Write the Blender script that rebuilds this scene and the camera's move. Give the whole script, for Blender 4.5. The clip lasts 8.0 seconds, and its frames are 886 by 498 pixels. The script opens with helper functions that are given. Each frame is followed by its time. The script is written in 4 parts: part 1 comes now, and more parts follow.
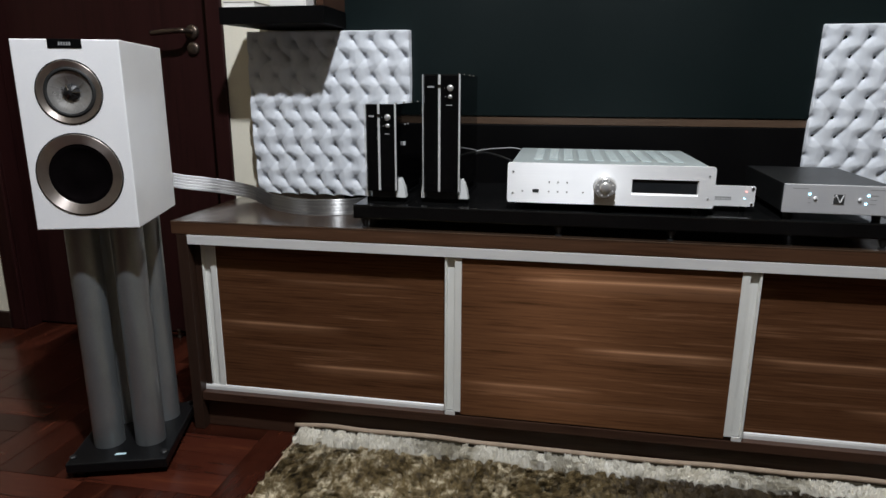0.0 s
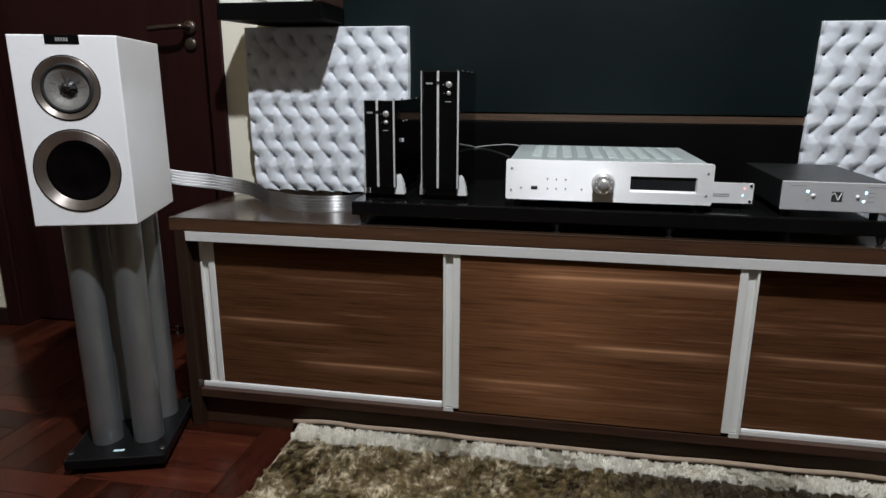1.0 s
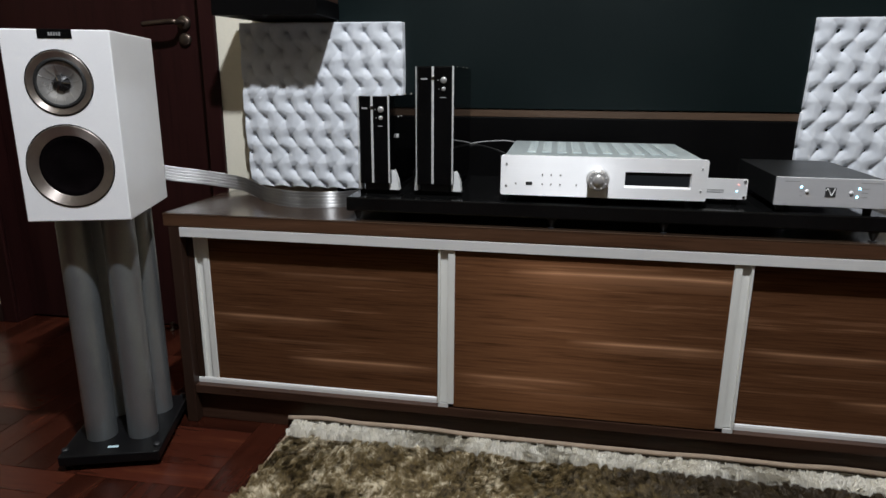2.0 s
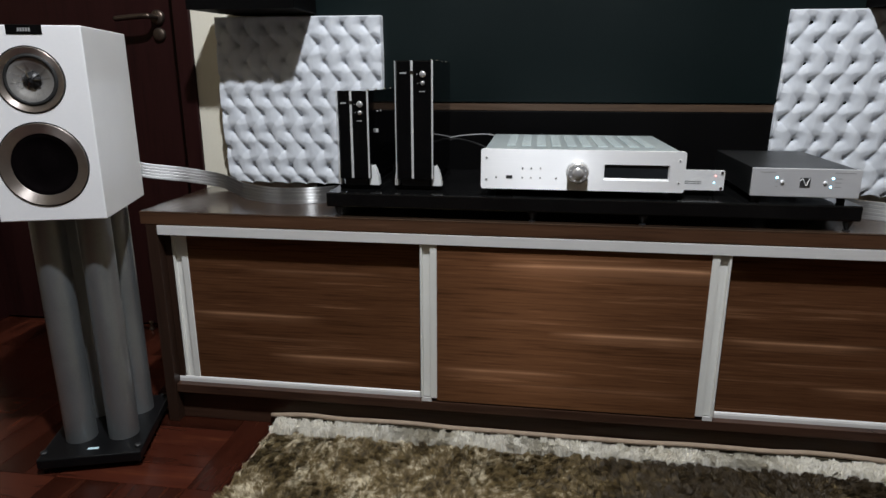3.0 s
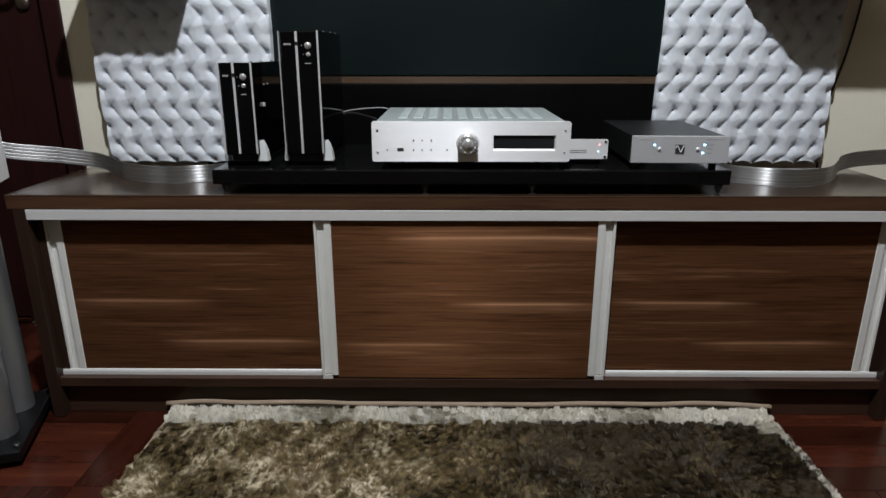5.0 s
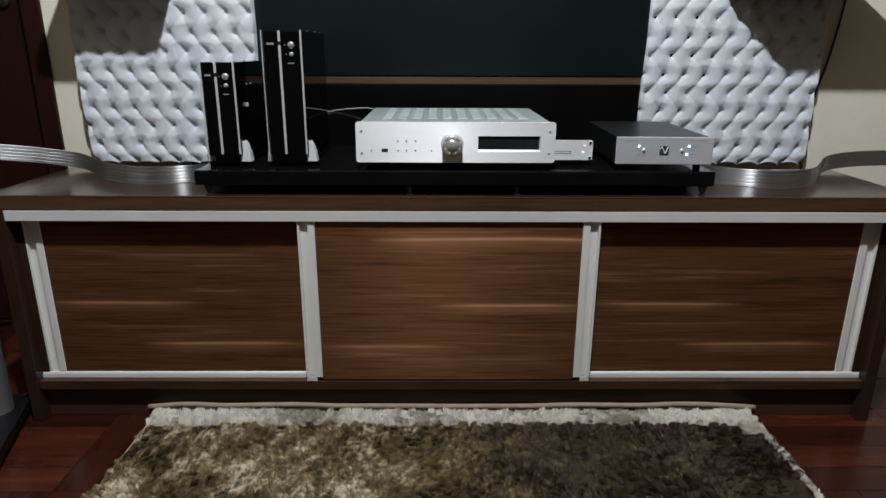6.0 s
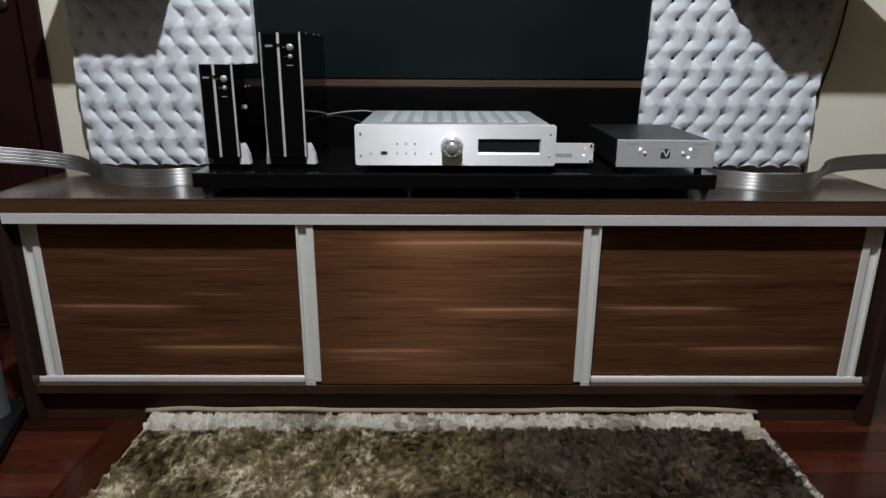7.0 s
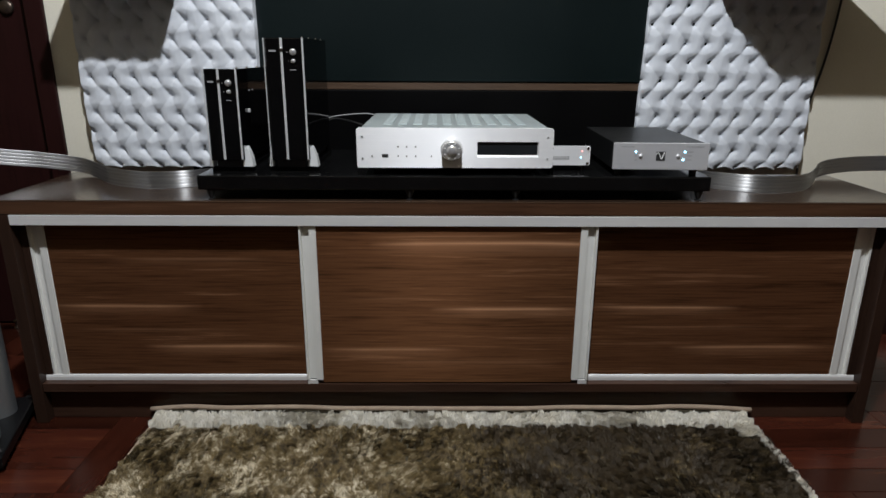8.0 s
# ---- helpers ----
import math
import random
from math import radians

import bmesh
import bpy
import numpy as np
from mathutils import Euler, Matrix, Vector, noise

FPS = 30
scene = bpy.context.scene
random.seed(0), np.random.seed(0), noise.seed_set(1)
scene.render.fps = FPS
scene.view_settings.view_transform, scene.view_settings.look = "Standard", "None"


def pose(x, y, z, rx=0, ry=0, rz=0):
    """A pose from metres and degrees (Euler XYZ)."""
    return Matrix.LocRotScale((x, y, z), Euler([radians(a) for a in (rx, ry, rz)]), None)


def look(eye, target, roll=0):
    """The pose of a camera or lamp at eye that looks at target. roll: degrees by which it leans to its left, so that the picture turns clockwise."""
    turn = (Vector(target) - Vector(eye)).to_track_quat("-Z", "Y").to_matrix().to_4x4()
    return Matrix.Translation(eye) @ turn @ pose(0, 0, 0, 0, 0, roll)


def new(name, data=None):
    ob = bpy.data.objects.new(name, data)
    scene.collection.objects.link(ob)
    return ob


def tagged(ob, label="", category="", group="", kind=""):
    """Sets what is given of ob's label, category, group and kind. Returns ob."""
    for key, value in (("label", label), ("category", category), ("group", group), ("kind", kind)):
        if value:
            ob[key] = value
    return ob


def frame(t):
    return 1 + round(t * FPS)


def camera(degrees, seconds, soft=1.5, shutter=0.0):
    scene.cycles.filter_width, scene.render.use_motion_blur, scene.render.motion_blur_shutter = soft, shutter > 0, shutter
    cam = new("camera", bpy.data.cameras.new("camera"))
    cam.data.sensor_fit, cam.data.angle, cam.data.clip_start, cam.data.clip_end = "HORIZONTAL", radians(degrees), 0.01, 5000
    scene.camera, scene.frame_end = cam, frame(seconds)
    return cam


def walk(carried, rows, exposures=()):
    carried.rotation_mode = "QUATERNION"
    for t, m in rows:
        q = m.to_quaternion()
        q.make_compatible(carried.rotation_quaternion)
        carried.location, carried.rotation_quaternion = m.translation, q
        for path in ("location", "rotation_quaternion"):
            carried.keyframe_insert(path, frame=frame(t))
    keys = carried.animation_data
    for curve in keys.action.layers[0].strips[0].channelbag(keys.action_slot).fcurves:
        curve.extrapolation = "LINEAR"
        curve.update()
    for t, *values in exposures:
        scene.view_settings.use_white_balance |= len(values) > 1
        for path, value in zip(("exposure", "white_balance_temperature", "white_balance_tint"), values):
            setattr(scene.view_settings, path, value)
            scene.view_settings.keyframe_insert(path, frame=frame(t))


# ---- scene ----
cam = camera(69.3, 8.0)
PATH = [
    (0, (0.116, -1.43, 0.887), (-0.234, 0.478, 0.4), 0.2),
    (0.5, (0.117, -1.43, 0.884), (-0.232, 0.477, 0.393), 0.2),
    (1, (0.114, -1.43, 0.888), (-0.228, 0.476, 0.39), 0.3),
    (2.5, (0.119, -1.43, 0.883), (-0.197, 0.478, 0.371), 0.3),
    (3, (0.118, -1.429, 0.887), (-0.155, 0.481, 0.361), -0.0),
    (3.5, (0.117, -1.426, 0.885), (-0.074, 0.486, 0.331), 0.0),
    (4, (0.132, -1.427, 0.879), (0.027, 0.485, 0.303), 0.2),
    (4.5, (0.153, -1.426, 0.879), (0.101, 0.485, 0.29), 0.0),
    (5, (0.169, -1.425, 0.876), (0.153, 0.485, 0.285), -0.0),
    (6.5, (0.181, -1.412, 0.877), (0.2, 0.498, 0.286), 0.3),
    (7, (0.182, -1.408, 0.873), (0.197, 0.506, 0.293), 0.3),
    (7.5, (0.179, -1.437, 0.885), (0.195, 0.477, 0.306), 0.3),
    (8, (0.179, -1.435, 0.883), (0.198, 0.479, 0.303), 0.3),
]
walk(cam, [(t, look(eye, target, roll)) for t, eye, target, roll in PATH], ((0, 0.10), (2.5, 0.08), (4.2, -0.03), (8, -0.05)))

# ---- light ----
# One ceiling lamp over the rug lights the whole room; the rest is bounce, limited by unseen toned walls.
world = bpy.data.worlds.new("world")
scene.world = world
world.use_nodes = True
world.node_tree.nodes["Background"].inputs["Color"].default_value = (0.02, 0.02, 0.022, 1)
world.node_tree.nodes["Background"].inputs["Strength"].default_value = 0.05
LAMP = (0.15, -1.10, 2.92)
bulb_light = bpy.data.lights.new("ceiling_lamp_light", "POINT")
bulb_light.energy, bulb_light.shadow_soft_size, bulb_light.color = 310.0, 0.05, (0.897, 0.936, 1.0)
new("ceiling_lamp_light", bulb_light).matrix_world = pose(*LAMP)


# ---- materials ----
def nodes_of(name, rough=0.5, metal=0.0, coat=0.0, specular=0.5):
    m = bpy.data.materials.new(name)
    m.use_nodes = True
    tree = m.node_tree
    shader = tree.nodes["Principled BSDF"]
    shader.inputs["Roughness"].default_value = rough
    shader.inputs["Metallic"].default_value = metal
    shader.inputs["Coat Weight"].default_value = coat
    shader.inputs["Coat Roughness"].default_value = 0.08
    shader.inputs["Specular IOR Level"].default_value = specular
    return m, tree, shader


def coords(tree, scale=(1, 1, 1), source="Object"):
    c = tree.nodes.new("ShaderNodeTexCoord")
    mp = tree.nodes.new("ShaderNodeMapping")
    mp.inputs["Scale"].default_value = scale
    tree.links.new(c.outputs[source], mp.inputs["Vector"])
    return mp.outputs["Vector"]


def noise_tex(tree, vector, scale, detail=4.0, rough=0.55, distort=0.0):
    n = tree.nodes.new("ShaderNodeTexNoise")
    n.inputs["Scale"].default_value, n.inputs["Detail"].default_value = scale, detail
    n.inputs["Roughness"].default_value, n.inputs["Distortion"].default_value = rough, distort
    tree.links.new(vector, n.inputs["Vector"])
    return n.outputs["Fac"]


def ramp(tree, fac, *stops):
    r = tree.nodes.new("ShaderNodeValToRGB")
    el = r.color_ramp.elements
    while len(el) < len(stops):
        el.new(0.5)
    for e, (p, c) in zip(el, stops):
        e.position, e.color = p, (*c, 1) if len(c) == 3 else c
    tree.links.new(fac, r.inputs["Fac"])
    return r.outputs["Color"]


def mix(tree, fac, a, b, mode="MIX"):
    n = tree.nodes.new("ShaderNodeMix")
    n.data_type, n.blend_type = "RGBA", mode
    for socket, value in ((n.inputs["Factor"], fac), (n.inputs["A"], a), (n.inputs["B"], b)):
        if isinstance(value, (int, float)):
            socket.default_value = value
        elif isinstance(value, tuple):
            socket.default_value = (*value, 1)
        else:
            tree.links.new(value, socket)
    return n.outputs["Result"]


def calc(tree, op, a, b=0.0, clamp=False):
    n = tree.nodes.new("ShaderNodeMath")
    n.operation, n.use_clamp = op, clamp
    for socket, value in ((n.inputs[0], a), (n.inputs[1], b)):
        if isinstance(value, (int, float)):
            socket.default_value = value
        else:
            tree.links.new(value, socket)
    return n.outputs[0]


def bump(tree, shader, height, strength=0.2, distance=0.002):
    b = tree.nodes.new("ShaderNodeBump")
    b.inputs["Strength"].default_value, b.inputs["Distance"].default_value = strength, distance
    tree.links.new(height, b.inputs["Height"])
    tree.links.new(b.outputs["Normal"], shader.inputs["Normal"])


def plain(name, dark, light, rough=0.5, metal=0.0, big=4.0, fine=180.0, relief=0.1, coat=0.0, stretch=(1, 1, 1), rough_var=0.08, specular=0.5):
    """A surface with slow stains, fine grain and slightly uneven gloss."""
    m, tree, shader = nodes_of(name, rough, metal, coat, specular)
    v = coords(tree, stretch)
    slow, quick = noise_tex(tree, v, big, 5.0), noise_tex(tree, v, fine, 2.0)
    both = calc(tree, "ADD", calc(tree, "MULTIPLY", slow, 0.65), calc(tree, "MULTIPLY", quick, 0.35))
    tree.links.new(ramp(tree, both, (0.32, dark), (0.68, light)), shader.inputs["Base Color"])
    tree.links.new(calc(tree, "ADD", calc(tree, "MULTIPLY", slow, 2 * rough_var), rough - rough_var, True), shader.inputs["Roughness"])
    if relief:
        bump(tree, shader, quick, relief, 0.001)
    return m


def wood(name, dark, mid, pale, rough=0.35, along="x", bands=(), coat=0.0, streak=0.5, specular=0.5, vary=0.0):
    """Laminate or veneer with long grain; bands are pale streaks at given heights (height, half width, strength)."""
    m, tree, shader = nodes_of(name, rough, 0.0, coat, specular)
    s = {"x": (1.3, 9.0, 26.0), "y": (26.0, 1.3, 26.0), "z": (26.0, 26.0, 1.3)}[along]
    f = {"x": (7.0, 60.0, 240.0), "y": (240.0, 7.0, 240.0), "z": (240.0, 240.0, 7.0)}[along]
    info = tree.nodes.new("ShaderNodeObjectInfo")
    shift = tree.nodes.new("ShaderNodeVectorMath")
    shift.operation = "ADD"
    c = tree.nodes.new("ShaderNodeTexCoord")
    tree.links.new(c.outputs["Object"], shift.inputs[0])
    tree.links.new(calc(tree, "MULTIPLY", info.outputs["Random"], 7.0), shift.inputs[1])

    def stretched(scale):
        mp = tree.nodes.new("ShaderNodeMapping")
        mp.inputs["Scale"].default_value = scale
        tree.links.new(shift.outputs[0], mp.inputs["Vector"])
        return mp.outputs["Vector"]

    wide = noise_tex(tree, stretched(s), 1.0, 6.0, 0.6, 0.9)
    fine = noise_tex(tree, stretched(f), 1.0, 3.0, 0.6)
    both = calc(tree, "ADD", calc(tree, "MULTIPLY", wide, 0.58), calc(tree, "MULTIPLY", fine, 0.42))
    colour = ramp(tree, both, (0.360, dark), (0.50, mid), (0.56, mid), (0.72, tuple(a + streak * (b - a) for a, b in zip(mid, pale))))
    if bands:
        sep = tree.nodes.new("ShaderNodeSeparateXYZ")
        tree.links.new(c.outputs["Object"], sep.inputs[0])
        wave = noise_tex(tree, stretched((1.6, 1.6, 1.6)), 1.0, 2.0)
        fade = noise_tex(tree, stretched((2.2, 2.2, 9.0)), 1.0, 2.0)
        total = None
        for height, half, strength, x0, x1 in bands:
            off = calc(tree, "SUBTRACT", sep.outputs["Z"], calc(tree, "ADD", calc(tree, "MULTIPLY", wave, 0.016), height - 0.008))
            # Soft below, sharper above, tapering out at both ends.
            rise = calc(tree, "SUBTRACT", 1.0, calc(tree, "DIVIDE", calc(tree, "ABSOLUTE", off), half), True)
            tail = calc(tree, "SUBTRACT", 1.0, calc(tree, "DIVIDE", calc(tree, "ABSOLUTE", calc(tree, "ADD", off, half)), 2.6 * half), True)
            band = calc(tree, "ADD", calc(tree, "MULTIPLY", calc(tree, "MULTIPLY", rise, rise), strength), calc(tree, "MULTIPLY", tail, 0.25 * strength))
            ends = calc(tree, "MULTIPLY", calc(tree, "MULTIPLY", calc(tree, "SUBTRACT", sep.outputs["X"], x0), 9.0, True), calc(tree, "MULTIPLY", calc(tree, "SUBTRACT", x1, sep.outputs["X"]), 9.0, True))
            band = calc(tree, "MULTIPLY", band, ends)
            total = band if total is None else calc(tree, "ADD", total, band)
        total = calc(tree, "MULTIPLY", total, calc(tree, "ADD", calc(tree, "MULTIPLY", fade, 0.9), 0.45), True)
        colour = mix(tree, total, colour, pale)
    if vary:
        shade = calc(tree, "ADD", calc(tree, "MULTIPLY", info.outputs["Random"], vary), 1.0 - vary * 0.6)
        grey = tree.nodes.new("ShaderNodeCombineColor")
        for socket in ("Red", "Green", "Blue"):
            tree.links.new(shade, grey.inputs[socket])
        colour = mix(tree, 1.0, colour, grey.outputs["Color"], "MULTIPLY")
    tree.links.new(colour, shader.inputs["Base Color"])
    tree.links.new(calc(tree, "ADD", calc(tree, "MULTIPLY", wide, 0.16), rough - 0.08, True), shader.inputs["Roughness"])
    bump(tree, shader, fine, 0.12, 0.0006)
    return m


def grained(m):
    """Adds the upright sheen of a surface embossed with fine level grain (its meshes carry a map whose u runs upwards)."""
    tree = m.node_tree
    shader = tree.nodes["Principled BSDF"]
    for link in list(shader.inputs["Roughness"].links):
        tree.links.remove(link)
    shader.inputs["Roughness"].default_value = 0.45
    shader.inputs["Anisotropic"].default_value = 0.9
    # The gloss itself follows the pores of the grain.
    fine = next(n for n in tree.nodes if n.type == "BUMP").inputs["Height"].links[0].from_socket
    tree.links.new(calc(tree, "SUBTRACT", calc(tree, "MULTIPLY", fine, 2.0), 0.12, True), shader.inputs["Specular IOR Level"])
    shader.inputs["Specular Tint"].default_value = (1.0, 0.43, 0.18, 1)
    way = tree.nodes.new("ShaderNodeTangent")
    way.direction_type, way.uv_map = "UV_MAP", "upright"
    tree.links.new(way.outputs["Tangent"], shader.inputs["Tangent"])
    return m


def brushed(name, dark, light, rough=0.32, along="x", metal=1.0):
    m, tree, shader = nodes_of(name, rough, metal)
    s = {"x": (6.0, 400.0, 900.0), "z": (900.0, 400.0, 6.0), "y": (900.0, 6.0, 900.0)}[along]
    lines = noise_tex(tree, coords(tree, s), 1.0, 3.0, 0.7)
    smear = noise_tex(tree, coords(tree), 9.0, 3.0)
    both = calc(tree, "ADD", calc(tree, "MULTIPLY", lines, 0.6), calc(tree, "MULTIPLY", smear, 0.4))
    tree.links.new(ramp(tree, both, (0.3, dark), (0.7, light)), shader.inputs["Base Color"])
    tree.links.new(calc(tree, "ADD", calc(tree, "MULTIPLY", smear, 0.14), rough - 0.07, True), shader.inputs["Roughness"])
    bump(tree, shader, lines, 0.08, 0.0004)
    return m


def level_sheen(m, amount):
    """Adds the upright spread of gloss on metal brushed along a level line."""
    tree = m.node_tree
    shader = tree.nodes["Principled BSDF"]
    shader.inputs["Anisotropic"].default_value = amount
    up = tree.nodes.new("ShaderNodeCombineXYZ")
    up.inputs["Z"].default_value = 1.0
    tree.links.new(up.outputs["Vector"], shader.inputs["Tangent"])
    return m


def turned(m):
    """Adds the fan-shaped sheen of metal turned on a lathe about its y axis."""
    tree = m.node_tree
    shader = tree.nodes["Principled BSDF"]
    shader.inputs["Anisotropic"].default_value = 0.8
    shader.inputs["Anisotropic Rotation"].default_value = 0.25
    way = tree.nodes.new("ShaderNodeTangent")
    way.direction_type, way.axis = "RADIAL", "Y"
    tree.links.new(way.outputs["Tangent"], shader.inputs["Tangent"])
    return m


def glow(name, colour, strength):
    m, tree, shader = nodes_of(name, 0.4)
    shader.inputs["Base Color"].default_value = (*colour, 1)
    shader.inputs["Emission Color"].default_value = (*colour, 1)
    shader.inputs["Emission Strength"].default_value = strength
    return m


M_CREAM = plain("cream_wall_paint", (0.69, 0.65, 0.53), (0.79, 0.75, 0.63), 0.75, big=1.5, fine=320, relief=0.12)
# Unseen walls and ceiling: tones set to limit and warm bounce and reflections.
M_GREYWALL = plain("unseen_wall_tan", (0.115, 0.088, 0.050), (0.150, 0.118, 0.070), 0.8, big=1.5, fine=320, relief=0.12)
M_DARKWALL = plain("unseen_wall_dark_brown", (0.022, 0.016, 0.011), (0.032, 0.024, 0.017), 0.8, big=1.5, fine=320, relief=0.12)
M_CEIL = plain("unseen_ceiling_cream", (0.72, 0.65, 0.50), (0.80, 0.73, 0.58), 0.85, big=1.2, fine=260)
M_BLACKWALL = plain("dark_lacquered_panel", (0.0018, 0.0052, 0.0054), (0.0030, 0.0076, 0.0078), 0.40, big=2.2, fine=240, relief=0.03, specular=0.28)
M_BLACKSHELF = plain("black_shelf_laminate", (0.0018, 0.0017, 0.0018), (0.0032, 0.0030, 0.0031), 0.5, big=5, fine=300, specular=0.06)
M_DOOR = wood("dark_red_door_wood", (0.010, 0.0028, 0.0028), (0.019, 0.005, 0.0048), (0.030, 0.009, 0.008), 0.42, "z", specular=0.22)
M_BASEBOARD = wood("dark_baseboard_wood", (0.008, 0.004, 0.003), (0.016, 0.007, 0.005), (0.025, 0.011, 0.008), 0.4, "x")
M_STRIP = wood("brown_strip_veneer", (0.050, 0.030, 0.018), (0.088, 0.054, 0.034), (0.15, 0.094, 0.06), 0.4, "x")
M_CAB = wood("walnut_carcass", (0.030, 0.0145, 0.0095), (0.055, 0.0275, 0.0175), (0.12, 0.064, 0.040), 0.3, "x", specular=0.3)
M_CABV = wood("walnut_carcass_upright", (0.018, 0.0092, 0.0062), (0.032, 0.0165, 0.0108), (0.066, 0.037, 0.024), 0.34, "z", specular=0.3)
M_TOP = wood("walnut_cabinet_top", (0.018, 0.0105, 0.0068), (0.036, 0.0215, 0.0138), (0.07, 0.045, 0.029), 0.22, "x", coat=0.45)
M_TOP.node_tree.nodes["Principled BSDF"].inputs["Coat Roughness"].default_value = 0.16
M_EDGE = wood("walnut_edge_band", (0.038, 0.0165, 0.0085), (0.078, 0.037, 0.0195), (0.22, 0.12, 0.07), 0.35, "x")
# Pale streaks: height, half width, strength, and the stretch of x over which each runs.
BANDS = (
    # Laminate streaks; the top pair on the middle door also paints its sheen.
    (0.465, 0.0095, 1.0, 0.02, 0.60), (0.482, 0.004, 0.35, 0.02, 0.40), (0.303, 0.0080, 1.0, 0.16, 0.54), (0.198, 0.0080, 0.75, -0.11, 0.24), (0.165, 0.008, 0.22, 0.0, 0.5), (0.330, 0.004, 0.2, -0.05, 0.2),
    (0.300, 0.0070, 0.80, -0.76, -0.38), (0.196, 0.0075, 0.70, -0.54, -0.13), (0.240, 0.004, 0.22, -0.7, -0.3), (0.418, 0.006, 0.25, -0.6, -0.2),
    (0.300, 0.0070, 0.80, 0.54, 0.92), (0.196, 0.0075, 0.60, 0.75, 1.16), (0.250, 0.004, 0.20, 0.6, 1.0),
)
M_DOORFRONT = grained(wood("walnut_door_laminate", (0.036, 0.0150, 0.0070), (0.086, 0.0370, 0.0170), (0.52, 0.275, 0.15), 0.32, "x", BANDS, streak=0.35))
M_PARQUET = wood("cherry_parquet", (0.022, 0.0056, 0.0032), (0.046, 0.0112, 0.006), (0.13, 0.040, 0.017), 0.24, "x", specular=0.22, vary=0.9)
M_FLOORBASE = plain("parquet_joint_dirt", (0.014, 0.005, 0.003), (0.024, 0.008, 0.005), 0.5, specular=0.2)
M_ALU = brushed("satin_aluminium_rail", (0.66, 0.65, 0.63), (0.78, 0.77, 0.75), 0.45, "x", 0.15)
M_ALUV = brushed("satin_aluminium_upright", (0.74, 0.735, 0.69), (0.87, 0.865, 0.82), 0.45, "z", 0.1)
M_SILVER = level_sheen(brushed("brushed_silver_faceplate", (0.88, 0.88, 0.88), (0.96, 0.96, 0.96), 0.46, "x", 0.35), 0.9)
M_SILVERTOP = plain("bead_blasted_silver_cover", (0.36, 0.41, 0.41), (0.44, 0.49, 0.49), 0.45, 0.4, big=8, fine=500)
M_FIN = plain("pale_silver_vent", (0.46, 0.53, 0.53), (0.56, 0.63, 0.63), 0.5, 0.3, big=8, fine=500)
M_GREYPLATE = brushed("grey_silver_faceplate", (0.50, 0.50, 0.51), (0.60, 0.60, 0.61), 0.4, "x", 0.25)
M_CHROME = plain("polished_chrome", (0.72, 0.72, 0.72), (0.82, 0.82, 0.82), 0.12, 1.0, relief=0.0, rough_var=0.04)
M_KNOB = plain("polished_knob_metal", (0.72, 0.72, 0.72), (0.85, 0.85, 0.85), 0.2, 0.7, relief=0.0, rough_var=0.04)
M_DULLCHROME = plain("satin_chrome_edge", (0.70, 0.70, 0.69), (0.84, 0.84, 0.83), 0.36, 0.35, relief=0.0)
M_PIANO = plain("piano_black_lacquer", (0.002, 0.002, 0.0022), (0.0035, 0.0035, 0.0038), 0.07, big=6, fine=90, relief=0.01, rough_var=0.04)
M_PLATFORM = plain("black_platform_lacquer", (0.003, 0.003, 0.003), (0.006, 0.006, 0.006), 0.10, big=9, fine=160, relief=0.03)
M_BLACKMETAL = plain("black_powder_coated_metal", (0.010, 0.010, 0.011), (0.020, 0.020, 0.021), 0.42, big=7, fine=420)
M_DARKTOP = plain("charcoal_metal_cover", (0.0045, 0.0050, 0.0052), (0.0080, 0.0088, 0.0090), 0.36, 0.0, big=6, fine=420)
M_RUBBER = plain("black_rubber", (0.006, 0.006, 0.006), (0.012, 0.012, 0.012), 0.7)
M_GLASSBLACK = plain("dark_display_glass", (0.012, 0.014, 0.016), (0.018, 0.02, 0.022), 0.2, relief=0.0)
M_WHITE = plain("white_satin_lacquer", (0.87, 0.87, 0.88), (0.92, 0.92, 0.93), 0.24, big=5, fine=200, relief=0.02, coat=0.3)
M_WHITEPLASTIC = plain("white_translucent_plastic", (0.70, 0.71, 0.70), (0.80, 0.81, 0.80), 0.4)
M_TRIM = turned(plain("bronze_grey_trim_ring", (0.56, 0.495, 0.45), (0.70, 0.63, 0.58), 0.42, 0.95, big=40, fine=500, relief=0.02))
M_CONE = plain("silver_driver_cone", (0.40, 0.39, 0.375), (0.52, 0.51, 0.495), 0.30, 0.65, big=30, fine=300, relief=0.02)
M_WOOFER = plain("black_woofer_cone", (0.0018, 0.0012, 0.0014), (0.0035, 0.0024, 0.0027), 0.6, big=30, fine=300, specular=0.03)
M_TUBE = plain("grey_painted_steel_tube", (0.31, 0.335, 0.345), (0.41, 0.435, 0.445), 0.38, 0.8, big=7, fine=420, relief=0.06)
M_STANDBASE = plain("black_stand_plate", (0.003, 0.003, 0.0035), (0.006, 0.006, 0.0065), 0.36, specular=0.25)
M_FOAM = plain("white_acoustic_foam", (0.55, 0.575, 0.61), (0.65, 0.675, 0.71), 0.95, big=9, fine=700, relief=0.35, specular=0.06)
M_PAPER = plain("white_card", (0.72, 0.70, 0.66), (0.80, 0.78, 0.74), 0.7)
M_BRONZE = plain("aged_bronze", (0.10, 0.075, 0.06), (0.16, 0.125, 0.10), 0.35, 0.9, big=20, fine=200)
M_HEM = plain("beige_woven_binding", (0.27, 0.20, 0.14), (0.38, 0.29, 0.21), 0.85, big=30, fine=600, relief=0.5)
